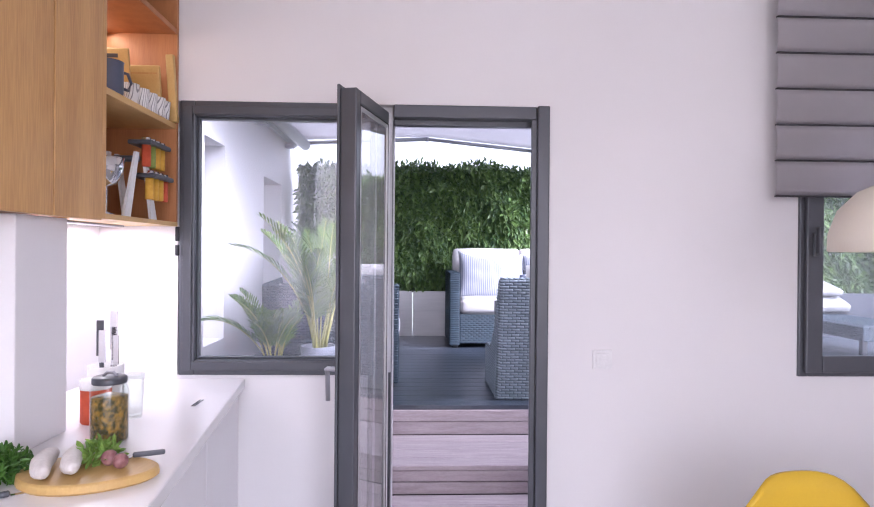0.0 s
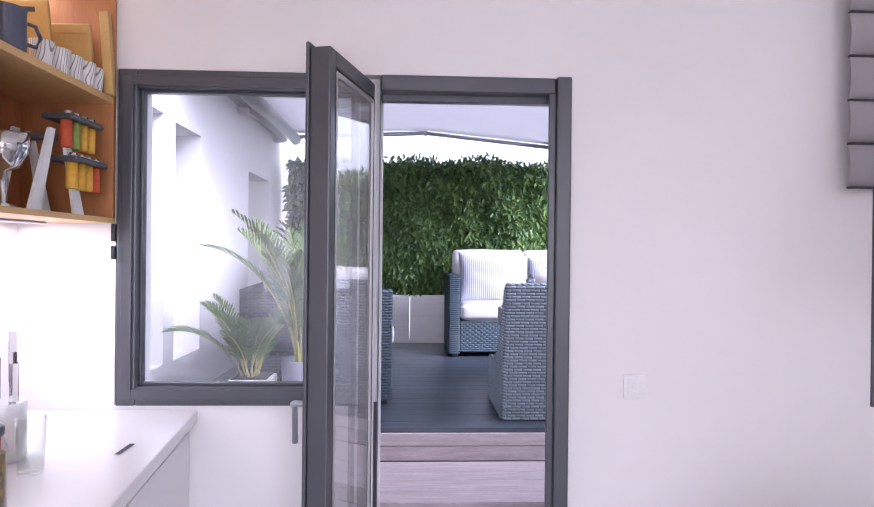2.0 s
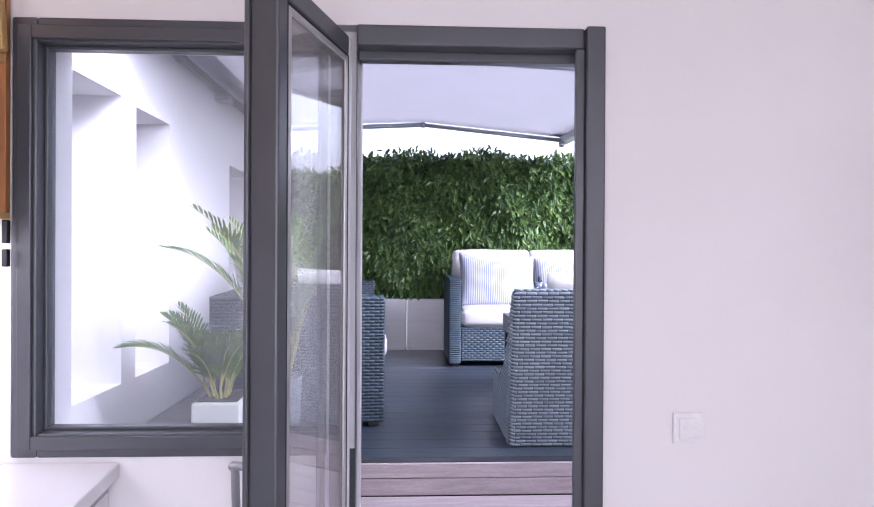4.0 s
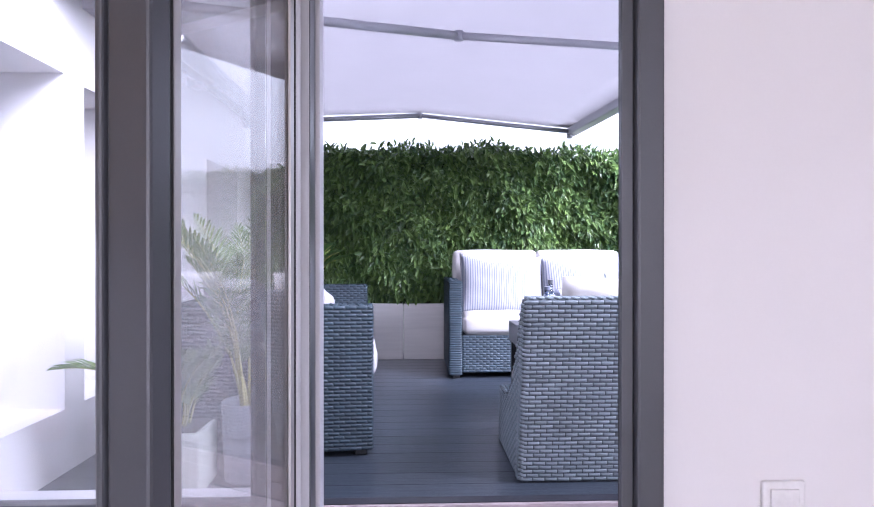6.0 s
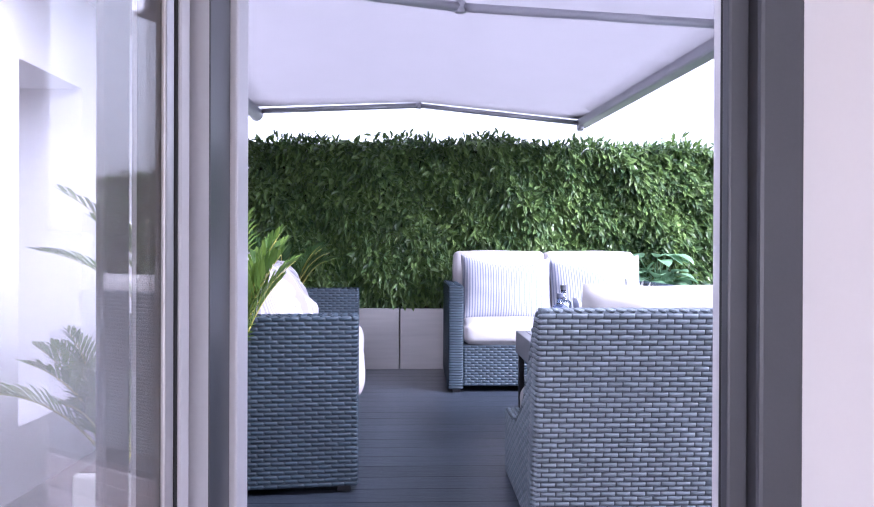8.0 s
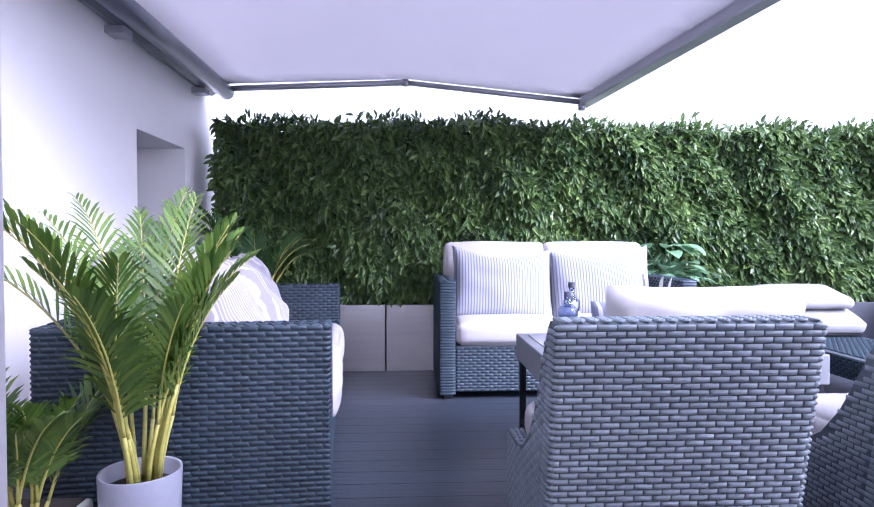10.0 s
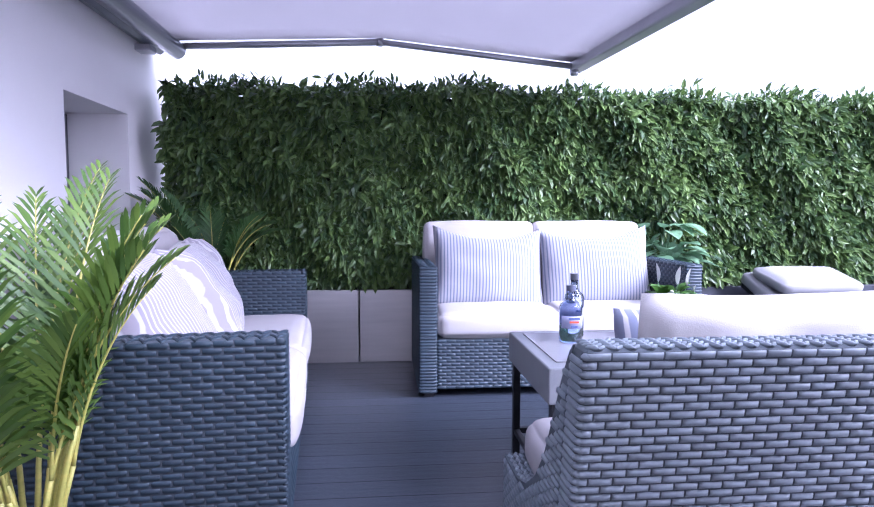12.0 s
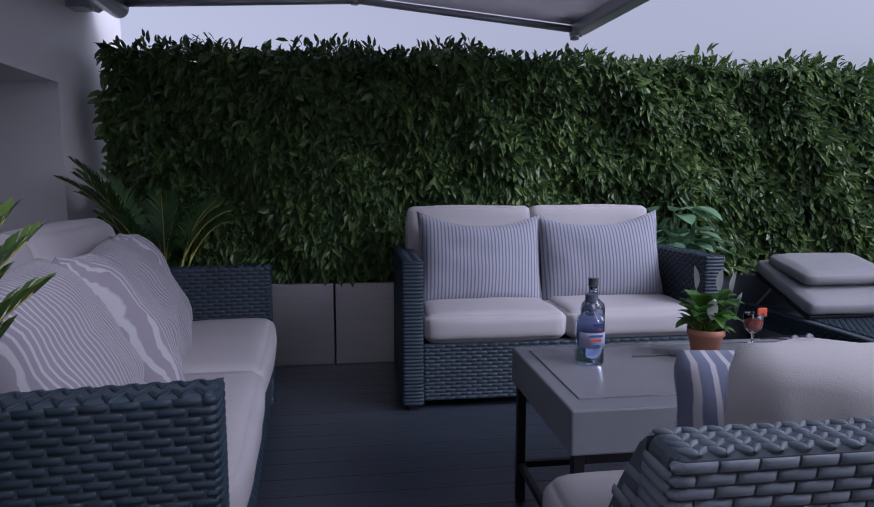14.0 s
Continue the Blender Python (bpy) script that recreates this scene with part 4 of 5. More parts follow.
def leaves(count, place, size, rng, droop=0.55):
    """Many small folded leaves; place(rng, k) gives k points and k outward ways."""
    pts, outs = place(rng, count)
    k = len(pts)
    down = np.array([0, 0, -1.0])
    d = outs * rng.uniform(0.3, 1.0, (k, 1)) + down * rng.normal(droop, 0.45, (k, 1)) + rng.normal(0, 0.45, (k, 3))
    d /= np.linalg.norm(d, axis=1, keepdims=True)
    n = outs + rng.normal(0, 0.45, (k, 3)) + np.array([0, 0, 0.55])
    s = np.cross(d, n)
    s /= np.linalg.norm(s, axis=1, keepdims=True) + 1e-9
    n = np.cross(s, d)
    ln = (size * rng.uniform(0.65, 1.25, (k, 1)))
    wd = ln * rng.uniform(0.15, 0.215, (k, 1))
    v = np.empty((k, 7, 3))
    v[:, 0] = pts
    v[:, 1] = pts + d * ln * 0.35 + s * wd + n * wd * 0.35
    v[:, 2] = pts + d * ln * 0.40
    v[:, 3] = pts + d * ln * 0.35 - s * wd + n * wd * 0.35
    v[:, 4] = pts + d * ln * 0.75 + s * wd * 0.75 + n * wd * 0.1
    v[:, 5] = pts + d * ln * 0.75 - s * wd * 0.75 + n * wd * 0.1
    v[:, 6] = pts + d * ln - n * ln * 0.12
    base = (np.arange(k) * 7)[:, None]
    faces = []
    for tri in ((0, 2, 1), (0, 3, 2), (1, 2, 4), (2, 3, 5), (2, 5, 6), (2, 6, 4)):
        faces.append(base + np.array(tri))
    f = np.stack(faces, 1).reshape(-1, 3)
    return ([tuple(p) for p in v.reshape(-1, 3)], [tuple(int(i) for i in t) for t in f])


def bumps(x, z):
    return 0.045 * np.sin(x * 5.1 + z * 2.3) + 0.03 * np.sin(x * 11 + 1.3 + z * 7) + 0.02 * np.sin(z * 13 + x * 3)


hx = GAP_X - 1.39
edges = [hx, GAP_X, GAP_X + MOD, GAP_X + 2 * MOD, GAP_X + 3 * MOD, GAP_X + 4 * MOD, GAP_X + 5 * MOD, GAP_X + 6 * MOD]
for i, (x0, x1) in enumerate(zip(edges, edges[1:])):
    pl = thing("planter", "brushed steel rectangular planter under the hedge" if i < 2 else "dark navy-grey rectangular planter under the hedge", "planter", pose(x0, HEDGE_Y - 0.055, D), "hedge planters")
    skin = STEEL if i < 2 else DARK_PANEL
    w = x1 - x0 - 0.012
    part("front_panel", box(0, 0, 0.0, w, 0.012, PL_TOP - D, 0.003), skin, pl)
    part("side_panel", box(0, 0.0125, 0, 0.012, 0.55, PL_TOP - D, 0.003), skin, pl)
    part("side_panel", box(w - 0.012, 0.0125, 0, w, 0.55, PL_TOP - D, 0.003), skin, pl)
    part("rim", box(0.0125, 0.0125, PL_TOP - D - 0.02, w - 0.0125, 0.05, PL_TOP - D, 0.002), skin, pl)
    part("soil", box(0.013, 0.051, 0.02, w - 0.013, 0.54, PL_TOP - D - 0.03), SOIL, pl)
    top = HEDGE_TOP + (0.0, 0.02, -0.015, -0.02, -0.02, 0.01, 0.0)[i]
    hd = thing("hedge", "dense green clipped laurel hedge growing in a planter", "hedge", pose(0, HEDGE_Y, 0), "hedge")
    # solid dark block behind the leaves; shade inside the hedge put into its colour
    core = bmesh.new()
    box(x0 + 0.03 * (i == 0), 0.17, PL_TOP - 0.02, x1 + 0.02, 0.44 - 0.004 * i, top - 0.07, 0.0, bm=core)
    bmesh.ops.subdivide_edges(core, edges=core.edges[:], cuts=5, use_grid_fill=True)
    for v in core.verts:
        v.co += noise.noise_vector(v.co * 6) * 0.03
    part("inner_growth", core, HEDGE_CORE, hd, "dark block behind the leaves, inner shade in its colour", True)
    rng = np.random.default_rng(100 + i)

    def front(r, k, x0=x0, x1=x1, top=top):
        x = r.uniform(x0 - 0.005, x1 + 0.005, k)
        z = r.uniform(PL_TOP + 0.045, top, k)
        y = 0.02 + bumps(x, z) + np.abs(r.normal(0, 0.05, k))
        o = np.zeros((k, 3))
        o[:, 1] = -1
        return np.stack([x, y, z], 1), o

    def crown(r, k, x0=x0, x1=x1, top=top):
        x = r.uniform(x0, x1, k)
        y = r.uniform(-0.02, 0.45, k)
        z = top - 0.02 + 0.03 * np.sin(x * 7.3) + r.normal(0, 0.028, k)
        o = np.zeros((k, 3))
        o[:, 2], o[:, 1] = 0.8, -0.7
        return np.stack([x, y, z], 1), o

    part("foliage", leaves(int(5200 * (x1 - x0)), front, 0.104, rng, 0.75), HEDGE_LEAF, hd, "glossy mid-green leaves", kind="stuff")
    part("foliage", leaves(int(560 * (x1 - x0)), crown, 0.075, rng, 0.15), HEDGE_LEAF, hd, "fresh upright shoots along the top", kind="stuff")
    if i == 0:
        def left(r, k, x0=x0, top=top):
            y, z = r.uniform(0, 0.45, k), r.uniform(PL_TOP, top, k)
            o = np.zeros((k, 3))
            o[:, 0] = -1
            return np.stack([x0 + 0.02 + np.abs(r.normal(0, 0.03, k)), y, z], 1), o
        part("foliage", leaves(900, left, 0.09, rng), HEDGE_LEAF, hd, "leaves on the end of the hedge", kind="stuff")

# ---------------------------------------------------------------- awning on the wing
aw = thing("awning", "open folding-arm awning with pale grey-white cloth", "awning")
AX0, AX1, AY0, AY1 = SIDE_X + 0.14, 1.965, 1.55, 5.02
ZW, ZM, ZF, XM = 2.84, 2.905, 2.755, 0.40
FLARE = 0.095                     # the front bar swings outwards towards the house
prof = [(0.0, -0.085), (0.05, -0.10), (0.09, -0.075), (0.11, -0.02), (0.12, 0.03), (0.10, 0.065), (0.05, 0.085), (0.0, 0.085)]
bm = bmesh.new()
a = [bm.verts.new((SIDE_X + 0.02 + px, AY0, ZW + 0.01 + pz)) for px, pz in prof]
b = [bm.verts.new((SIDE_X + 0.02 + px, AY1 + 0.03, ZW + 0.01 + pz)) for px, pz in prof]
for k in range(len(prof)):
    bm.faces.new((a[k], a[(k + 1) % len(prof)], b[(k + 1) % len(prof)], b[k]))
bm.faces.new(a)
bm.faces.new(b[::-1])
bmesh.ops.recalc_face_normals(bm, faces=bm.faces)
part("cassette", bm, CASSETTE, aw, "grey aluminium awning box", False)
part("roller", tube([(SIDE_X + 0.195, AY0, ZW - 0.055), (SIDE_X + 0.195, AY1 + 0.02, ZW - 0.055)], 0.066, 20), CASSETTE, aw, "", True)
for y in (2.0, 3.4, 4.8):
    part("bracket", box(SIDE_X, y - 0.06, ZW - 0.135, SIDE_X + 0.11, y + 0.06, ZW - 0.088, 0.005), ALU, aw)
bm = bmesh.new()
nx, ny = 10, 12
grid = []
for i in range(nx + 1):
    x = AX0 + 0.06 + (AX1 - AX0 - 0.06) * i / nx
    z = np.interp(x, [AX0, XM, AX1], [ZW, ZM, ZF]) + 0.008
    grid.append([bm.verts.new((x + FLARE * (AY1 - AY0) * (1 - j / ny) * i / nx, AY0 + (AY1 - AY0) * j / ny, z - 0.010 * math.sin(math.pi * j / ny) * math.sin(math.pi * i / nx))) for j in range(ny + 1)])
for i in range(nx):
    for j in range(ny):
        bm.faces.new((grid[i][j], grid[i + 1][j], grid[i + 1][j + 1], grid[i][j + 1]))
bmesh.ops.solidify(bm, geom=bm.faces[:], thickness=0.002)
part("cloth", bm, AWNING, aw, "pale grey-white awning cloth", True)
bar = box(AX1 - 0.045, AY0 - 0.02, ZF - 0.060, AX1 + 0.065, AY1 + 0.02, ZF + 0.03, 0.016, 3)
for v in bar.verts:
    v.co.x += FLARE * (AY1 - v.co.y)
part("front_bar", bar, ALU, aw, "grey aluminium front bar")
part("end_cap", box(AX1 - 0.045, AY1 + 0.021, ZF - 0.065, AX1 + 0.05, AY1 + 0.032, ZF + 0.028, 0.008), ALU, aw)
part("knuckle", lathe([(0, -0.09), (0.03, -0.09), (0.034, -0.05), (0, -0.05)], 16), ALU, aw, "", True).location = (AX1 - 0.03, AY1 - 0.04, ZF - 0.01)
for sh, elbow, wrist in (((SIDE_X + 0.22, 5.03, ZW - 0.025), (XM, 5.03, ZM - 0.020), (AX1 - 0.04, 5.02, ZF - 0.02)),
                         ((SIDE_X + 0.13, 2.05, ZW - 0.04), (0.62, 2.62, ZM - 0.065), (AX1 - 0.04 + FLARE * 2.5, 2.52, ZF - 0.03))):
    part("folding_arm", tube([sh, elbow], 0.027, 12), ALU, aw, "upper arm of the awning", True)
    part("folding_arm", tube([elbow, wrist], 0.024, 12), ALU, aw, "fore arm of the awning", True)
    part("elbow", lathe([(0, -0.028), (0.03, -0.028), (0.03, 0.028), (0, 0.028)], 16), ALU, aw, "", True).location = elbow

# ---------------------------------------------------------------- palms


def palm(name, label, m, canes, fronds, length, leaf, mat, pot_r, pot_h, pot_mat, seed, spread=1.0, lift=0.34, square=False, turn=0.0, bare=3, steep=1.1, dense=False):
    """A potted areca palm: yellow canes, arching fronds with many narrow leaflets."""
    rng = random.Random(seed)
    p = thing(name, label, "palm", m)
    if square:
        pot = bmesh.new()
        box(-pot_r, -pot_r, 0, pot_r, pot_r, pot_h, 0.012, 3, pot)
        part("pot", pot, pot_mat, p)
        part("soil", box(-pot_r * 0.85, -pot_r * 0.85, pot_h + 0.001, pot_r * 0.85, pot_r * 0.85, pot_h + 0.006), SOIL, p)
    else:
        part("pot", lathe([(0, 0), (pot_r * 0.84, 0), (pot_r * 0.88, 0.01), (pot_r, pot_h), (pot_r * 0.985, pot_h + 0.005), (pot_r * 0.91, pot_h), (pot_r * 0.9, pot_h - 0.06), (0, pot_h - 0.06)], 40), pot_mat, p, "", True)
        part("soil", lathe([(0, pot_h - 0.045), (pot_r * 0.9, pot_h - 0.05), (pot_r * 0.9, pot_h - 0.058)], 24), SOIL, p, "", True)
    z0 = pot_h - 0.05
    tops = []
    for k in range(canes):
        a, r = rng.uniform(0, 6.28), pot_r * 0.45 * math.sqrt(rng.random())
        h = lift * rng.uniform(0.55, 1.1)
        lean = Vector((math.cos(a) * 0.10, math.sin(a) * 0.10, 0)) * spread
        b0 = Vector((r * math.cos(a), r * math.sin(a), z0))
        pts = [b0 + lean * (t ** 1.5) * h / 0.34 + Vector((0, 0, h * t)) for t in (0, 0.33, 0.66, 1)]
        part("cane", tube(pts, 0.0085, 7, 0.7), PALM_STEM, p, "", True)
        tops.append((pts[-1], a))
    for k in range(fronds):
        b0, a0 = tops[k % len(tops)]
        a = a0 + rng.uniform(-0.9, 0.9) if k >= canes else a0 + rng.uniform(-0.4, 0.4)
        ln = length * rng.uniform(0.75, 1.12) * (0.70 if math.cos(a + turn) - 0.5 * math.sin(a + turn) > 0.2 else 1.0)
        rise = rng.uniform(steep, steep + 2.2) * (1.7 if ln < length * 0.75 and not dense else 1.0)
        out = Vector((math.cos(a), math.sin(a), 0))
        way = (out * spread * 0.7 + Vector((0, 0, rise))).normalized()
        pts, q, n = [b0], b0.copy(), 24
        for i in range(n):
            t = i / n
            way = (way + Vector((0, 0, -0.055 * (0.2 + 1.3 * t) / rise ** 0.6)) + out * 0.016).normalized()
            q = q + way * ln / n
            pts.append(q.copy())
        fr = part("frond", tube(pts, 0.0055, 5, 0.25), PALM_STEM, p, "arching leaf stalk", True)
        v, f = [], []
        for i in range(bare, n + 1):
            for sub in (0.0, 0.5)[:2 if dense and i < n else 1]:
                c = pts[i].lerp(pts[i + 1], sub) if sub else pts[i]
                d = (pts[min(i + 1, n)] - pts[i - 1]).normalized()
                side = d.cross(Vector((0, 0, 1)))
                side = side.normalized() if side.length > 0.05 else Vector((1, 0, 0))
                up = side.cross(d)
                t = (i + sub) / n
                ll = leaf * math.sin(math.pi * (0.22 + 0.70 * t)) ** 0.8 * rng.uniform(0.85, 1.1)
                for s in (-1, 1):
                    g = (side * s * (0.95 - 0.5 * t) + d * (0.62 + 0.5 * t) + up * 0.30 + Vector([rng.uniform(-0.07, 0.07) for _ in range(3)])).normalized()
                    wv = d
                    wv = (wv - g * wv.dot(g)).normalized()
                    w = (0.0040 if dense else 0.0056) + 0.0014 * rng.random()
                    k0 = len(v)
                    sag = Vector((0, 0, -1))
                    for tt, ww in ((0.0, 0.35), (0.35, 1.0), (0.72, 0.8), (1.0, 0.06)):
                        mid = c + g * ll * tt + sag * ll * 0.22 * tt ** 3
                        v.append(tuple(mid + wv * w * ww))
                        v.append(tuple(mid - wv * w * ww))
                    for e in range(3):
                        f.append((k0 + 2 * e, k0 + 2 * e + 1, k0 + 2 * e + 3, k0 + 2 * e + 2))
        part("frond_blade", (v, f), mat, fr, "narrow arching green leaflets", True, "stuff")
    return p


palm("areca_palm", "tall potted areca palm with yellow canes on the deck", pose(-0.43, 1.70, D, 0, 0, 30), 16, 32, 0.78, 0.185, PALM_LEAF, 0.122, 0.355, POT_GREY, 5, 0.66, 0.30, False, radians(30), 3, 1.0)
palm("small_areca_palm", "low bushy areca palm in a pale square pot", pose(-0.70, 1.59, D, 0, 0, 0), 8, 18, 0.48, 0.165, PALM_LEAF, 0.122, 0.27, POT_PALE, 9, 1.1, 0.12, True, 0.0, 4, 1.1)
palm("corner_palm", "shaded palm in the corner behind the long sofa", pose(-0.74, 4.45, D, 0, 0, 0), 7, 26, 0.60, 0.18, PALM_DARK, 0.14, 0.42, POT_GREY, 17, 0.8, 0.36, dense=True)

# broad-leaved plant beside the two-seat sofa
bp = thing("broad_leaf_plant", "pale green broad-leaved plant between sofa and hedge", "plant", pose(2.56, 4.66, D + 0.0))
part("pot", lathe([(0, 0), (0.09, 0), (0.11, 0.5), (0.10, 0.5), (0.09, 0.45), (0, 0.45)]), POT_GREY, bp, "", True)
rng = random.Random(3)
for k in range(34):
    a = rng.uniform(0, 6.28)
    h, r = rng.uniform(0.74, 1.04), rng.uniform(0.05, 0.30)
    tip = Vector((r * math.cos(a), -abs(r * math.sin(a)) * 0.3 - 0.02, h))
    st = part("stalk", tube([(0, 0, 0.45), (tip.x * 0.4, tip.y * 0.4, 0.45 + (h - 0.45) * 0.7), tip], 0.004, 5), BROAD_LEAF, bp)
    bm = bmesh.new()
    L, W = rng.uniform(0.14, 0.20), rng.uniform(0.11, 0.16)
    out = Vector((math.cos(a), math.sin(a) * 0.6 - 0.5, rng.uniform(-0.3, 0.5))).normalized()
    sd = out.cross(Vector((0, 0, 1))).normalized()
    up = sd.cross(out)
    ring = []
    for i in range(7):
        t = i / 6
        wv = W / 2 * math.sin(math.pi * min(1, 0.1 + t * 0.9)) ** 0.7
        mid = tip + out * L * t - up * L * 0.3 * t * t
        ring.append([bm.verts.new(mid + sd * wv + up * wv * 0.3), bm.verts.new(mid), bm.verts.new(mid - sd * wv + up * wv * 0.3)])
    for r0, r1 in zip(ring, ring[1:]):
        for j in range(2):
            bm.faces.new((r0[j], r0[j + 1], r1[j + 1], r1[j]))
    part("leaf", bm, BROAD_LEAF, st, "", True)

# ---------------------------------------------------------------- sun loungers


def lounger(m):
    """A wicker lounger with its pad folded on the raised head end; its length runs along x."""
    s = thing("sun_lounger", "dark wicker sun lounger with a pale grey pad", "sun lounger", m, "sun loungers")
    fr = part("frame", boxes((0, 0, 0.20, 1.7, 0.06, 0.34), (0, 0.64, 0.20, 1.7, 0.70, 0.34), (0, 0.061, 0.22, 0.06, 0.639, 0.32), (1.64, 0.061, 0.22, 1.7, 0.639, 0.32), bevel=0.008), WICKER_CORE, s)
    w = Weave().panel((0, 0, 0.202), (1, 0, 0), (0, 0, 1), (0, -1, 0), 1.7, 0.135).panel((1.7, 0, 0.202), (0, 1, 0), (0, 0, 1), (1, 0, 0), 0.70, 0.135)
    w.panel((0.60, 0.06, 0.342), (1, 0, 0), (0, 1, 0), (0, 0, 1), 1.04, 0.58)
    part("weave", w.done(), WICKER, fr, "", True, "stuff")
    part("slat_base", box(0.60, 0.061, 0.30, 1.639, 0.639, 0.339, 0.002), WICKER_CORE, s)
    for x in (0.05, 1.65):
        for y in (0.04, 0.66):
            part("leg", box(x - 0.025, y - 0.025, 0, x + 0.025, y + 0.025, 0.199, 0.004), BLACKMETAL, s)
    bk = box(-0.58, 0.03, -0.02, 0.0, 0.67, 0.02, 0.008)
    bmesh.ops.transform(bk, matrix=pose(0.60, 0, 0.352, 0, 21.5, 0), verts=bk.verts)
    part("backrest", bk, BLACKMETAL, s)
    for y in (0.05, 0.65):
        part("prop", tube([(0.22, y, 0.49), (0.06, y, 0.33)], 0.008, 6), ALU, s, "thin metal prop")
    pad = cushion(0.60, 0.68, 0.10, 0.035, 0.008, 8, 3)
    bmesh.ops.transform(pad, matrix=pose(0.60, 0, 0.352, 0, 21.5, 0) @ pose(-0.29, 0.35, 0.068), verts=pad.verts)
    part("back_pad", pad, PAD, s, "pale grey raised back pad", True)
    return s


LO = pose(3.19, 4.76, D, 0, 0, -90)
LO2 = pose(4.55, 4.72, D, 0, 0, -90)
lo = lounger(LO)
copy_thing(lo, LO2)
for m in (LO, LO2):
    loose("headrest_pillow", cushion(0.40, 0.62, 0.09, 0.038, 0.012, 8, 7), PAD, "flat pale grey pillow on the sun lounger", "pillow", m @ pose(0.60, 0, 0.352, 0, 21.5, 0) @ pose(-0.34, 0.36, 0.168, 0, -8, 0), "lounger pillows")

# ---------------------------------------------------------------- small things on the low table
lily = thing("potted_peace_lily", "white-flowered peace lily in a terracotta pot on the table", "plant", pose(1.605, 2.66, T0))
part("pot", lathe([(0, 0), (0.042, 0), (0.056, 0.082), (0.062, 0.084), (0.062, 0.105), (0.054, 0.105), (0.05, 0.085), (0, 0.085)]), TERRACOTTA, lily, "small terracotta pot", True)
rng = random.Random(8)


def blade(base, way, length, width, bend, mat, name, parent):
    bm = bmesh.new()
    sd = way.cross(Vector((0, 0, 1)))
    sd = sd.normalized() if sd.length > 0.01 else Vector((1, 0, 0))
    q, ring = Vector(base), []
    for i in range(8):
        t = i / 7
        wv = width / 2 * math.sin(math.pi * min(0.985, 0.06 + t * 0.94)) ** 0.8
        up = sd.cross(way).normalized()
        ring.append([bm.verts.new(q + sd * wv + up * wv * 0.35), bm.verts.new(q), bm.verts.new(q - sd * wv + up * wv * 0.35)])
        way = (way + Vector((0, 0, -bend / 7))).normalized()
        q = q + way * length / 7
    for a, b in zip(ring, ring[1:]):
        for j in range(2):
            bm.faces.new((a[j], a[j + 1], b[j + 1], b[j]))
    return part(name, bm, mat, parent, "", True)


for k in range(60):
    a, out, z = rng.uniform(0, 6.28), rng.uniform(0.01, 0.05), rng.uniform(0.09, 0.19)
    way = Vector((math.cos(a), math.sin(a), rng.uniform(0.6, 2.6))).normalized()
    blade((out * math.cos(a), out * math.sin(a), z), way, rng.uniform(0.065, 0.095), rng.uniform(0.040, 0.052), rng.uniform(0.9, 1.7), LILY_LEAF, "leaf", lily)
for dx, dy, h in ((-0.045, 0.0, 0.30), (0.05, 0.01, 0.285), (0.075, -0.02, 0.28), (-0.01, -0.05, 0.20), (0.09, -0.03, 0.21)):
    st = part("flower_stalk", tube([(0, 0, 0.09), (dx * 0.6, dy * 0.6, h * 0.6), (dx, dy, h - 0.05)], 0.002, 5), BROAD_LEAF, lily)
    blade((dx, dy, h - 0.055), Vector((dx * 2, dy, 1)).normalized(), 0.080, 0.036, 0.2, PETAL, "petal", st)

tumbler = thing("red_drink_glass", "stemmed glass of red iced drink on the table", "glass", pose(1.88, 2.80, T0))
part("bowl", lathe([(0, 0), (0.028, 0.0), (0.03, 0.003), (0.004, 0.008), (0.004, 0.04), (0.03, 0.06), (0.036, 0.09), (0.034, 0.12), (0.0325, 0.12), (0.0345, 0.09), (0.028, 0.062), (0, 0.046)]), GIN, tumbler, "", True)
part("drink", lathe([(0, 0.048), (0.027, 0.063), (0.0335, 0.09), (0.033, 0.108), (0, 0.108)]), SPICE_RED, tumbler, "bright red drink", True)
part("fruit_slice", box(0.012, -0.006, 0.105, 0.052, 0.002, 0.140, 0.004), SPICE_RED, tumbler)
gl = thing("sunglasses", "dark folded sunglasses lying on the table", "sunglasses", pose(2.03, 2.76, T0, 0, 0, 12))
for x in (-0.036, 0.036):
    part("lens", lathe([(0, 0), (0.024, 0.0), (0.026, 0.004), (0.022, 0.009), (0, 0.011)], 20), PLASTIC_DARK, gl, "", True).matrix_basis = pose(x, -0.02, 0.024, 80)
part("bridge", tube([(-0.014, -0.022, 0.034), (0, -0.024, 0.038), (0.014, -0.022, 0.034)], 0.003, 6), PLASTIC_DARK, gl)
for x in (-0.062, 0.062):
    part("temple", tube([(x, -0.018, 0.034), (x * 0.97, 0.06, 0.02), (x * 0.9, 0.11, 0.005)], 0.003, 6), PLASTIC_DARK, gl)
mag = thing("magazine", "glossy magazine lying open on the table", "magazine", pose(1.80, 2.60, T0, 0, 0, -8))
part("page", box(0.07, -0.11, 0.0, 0.27, 0.13, 0.006, 0.001), PAPER, mag)
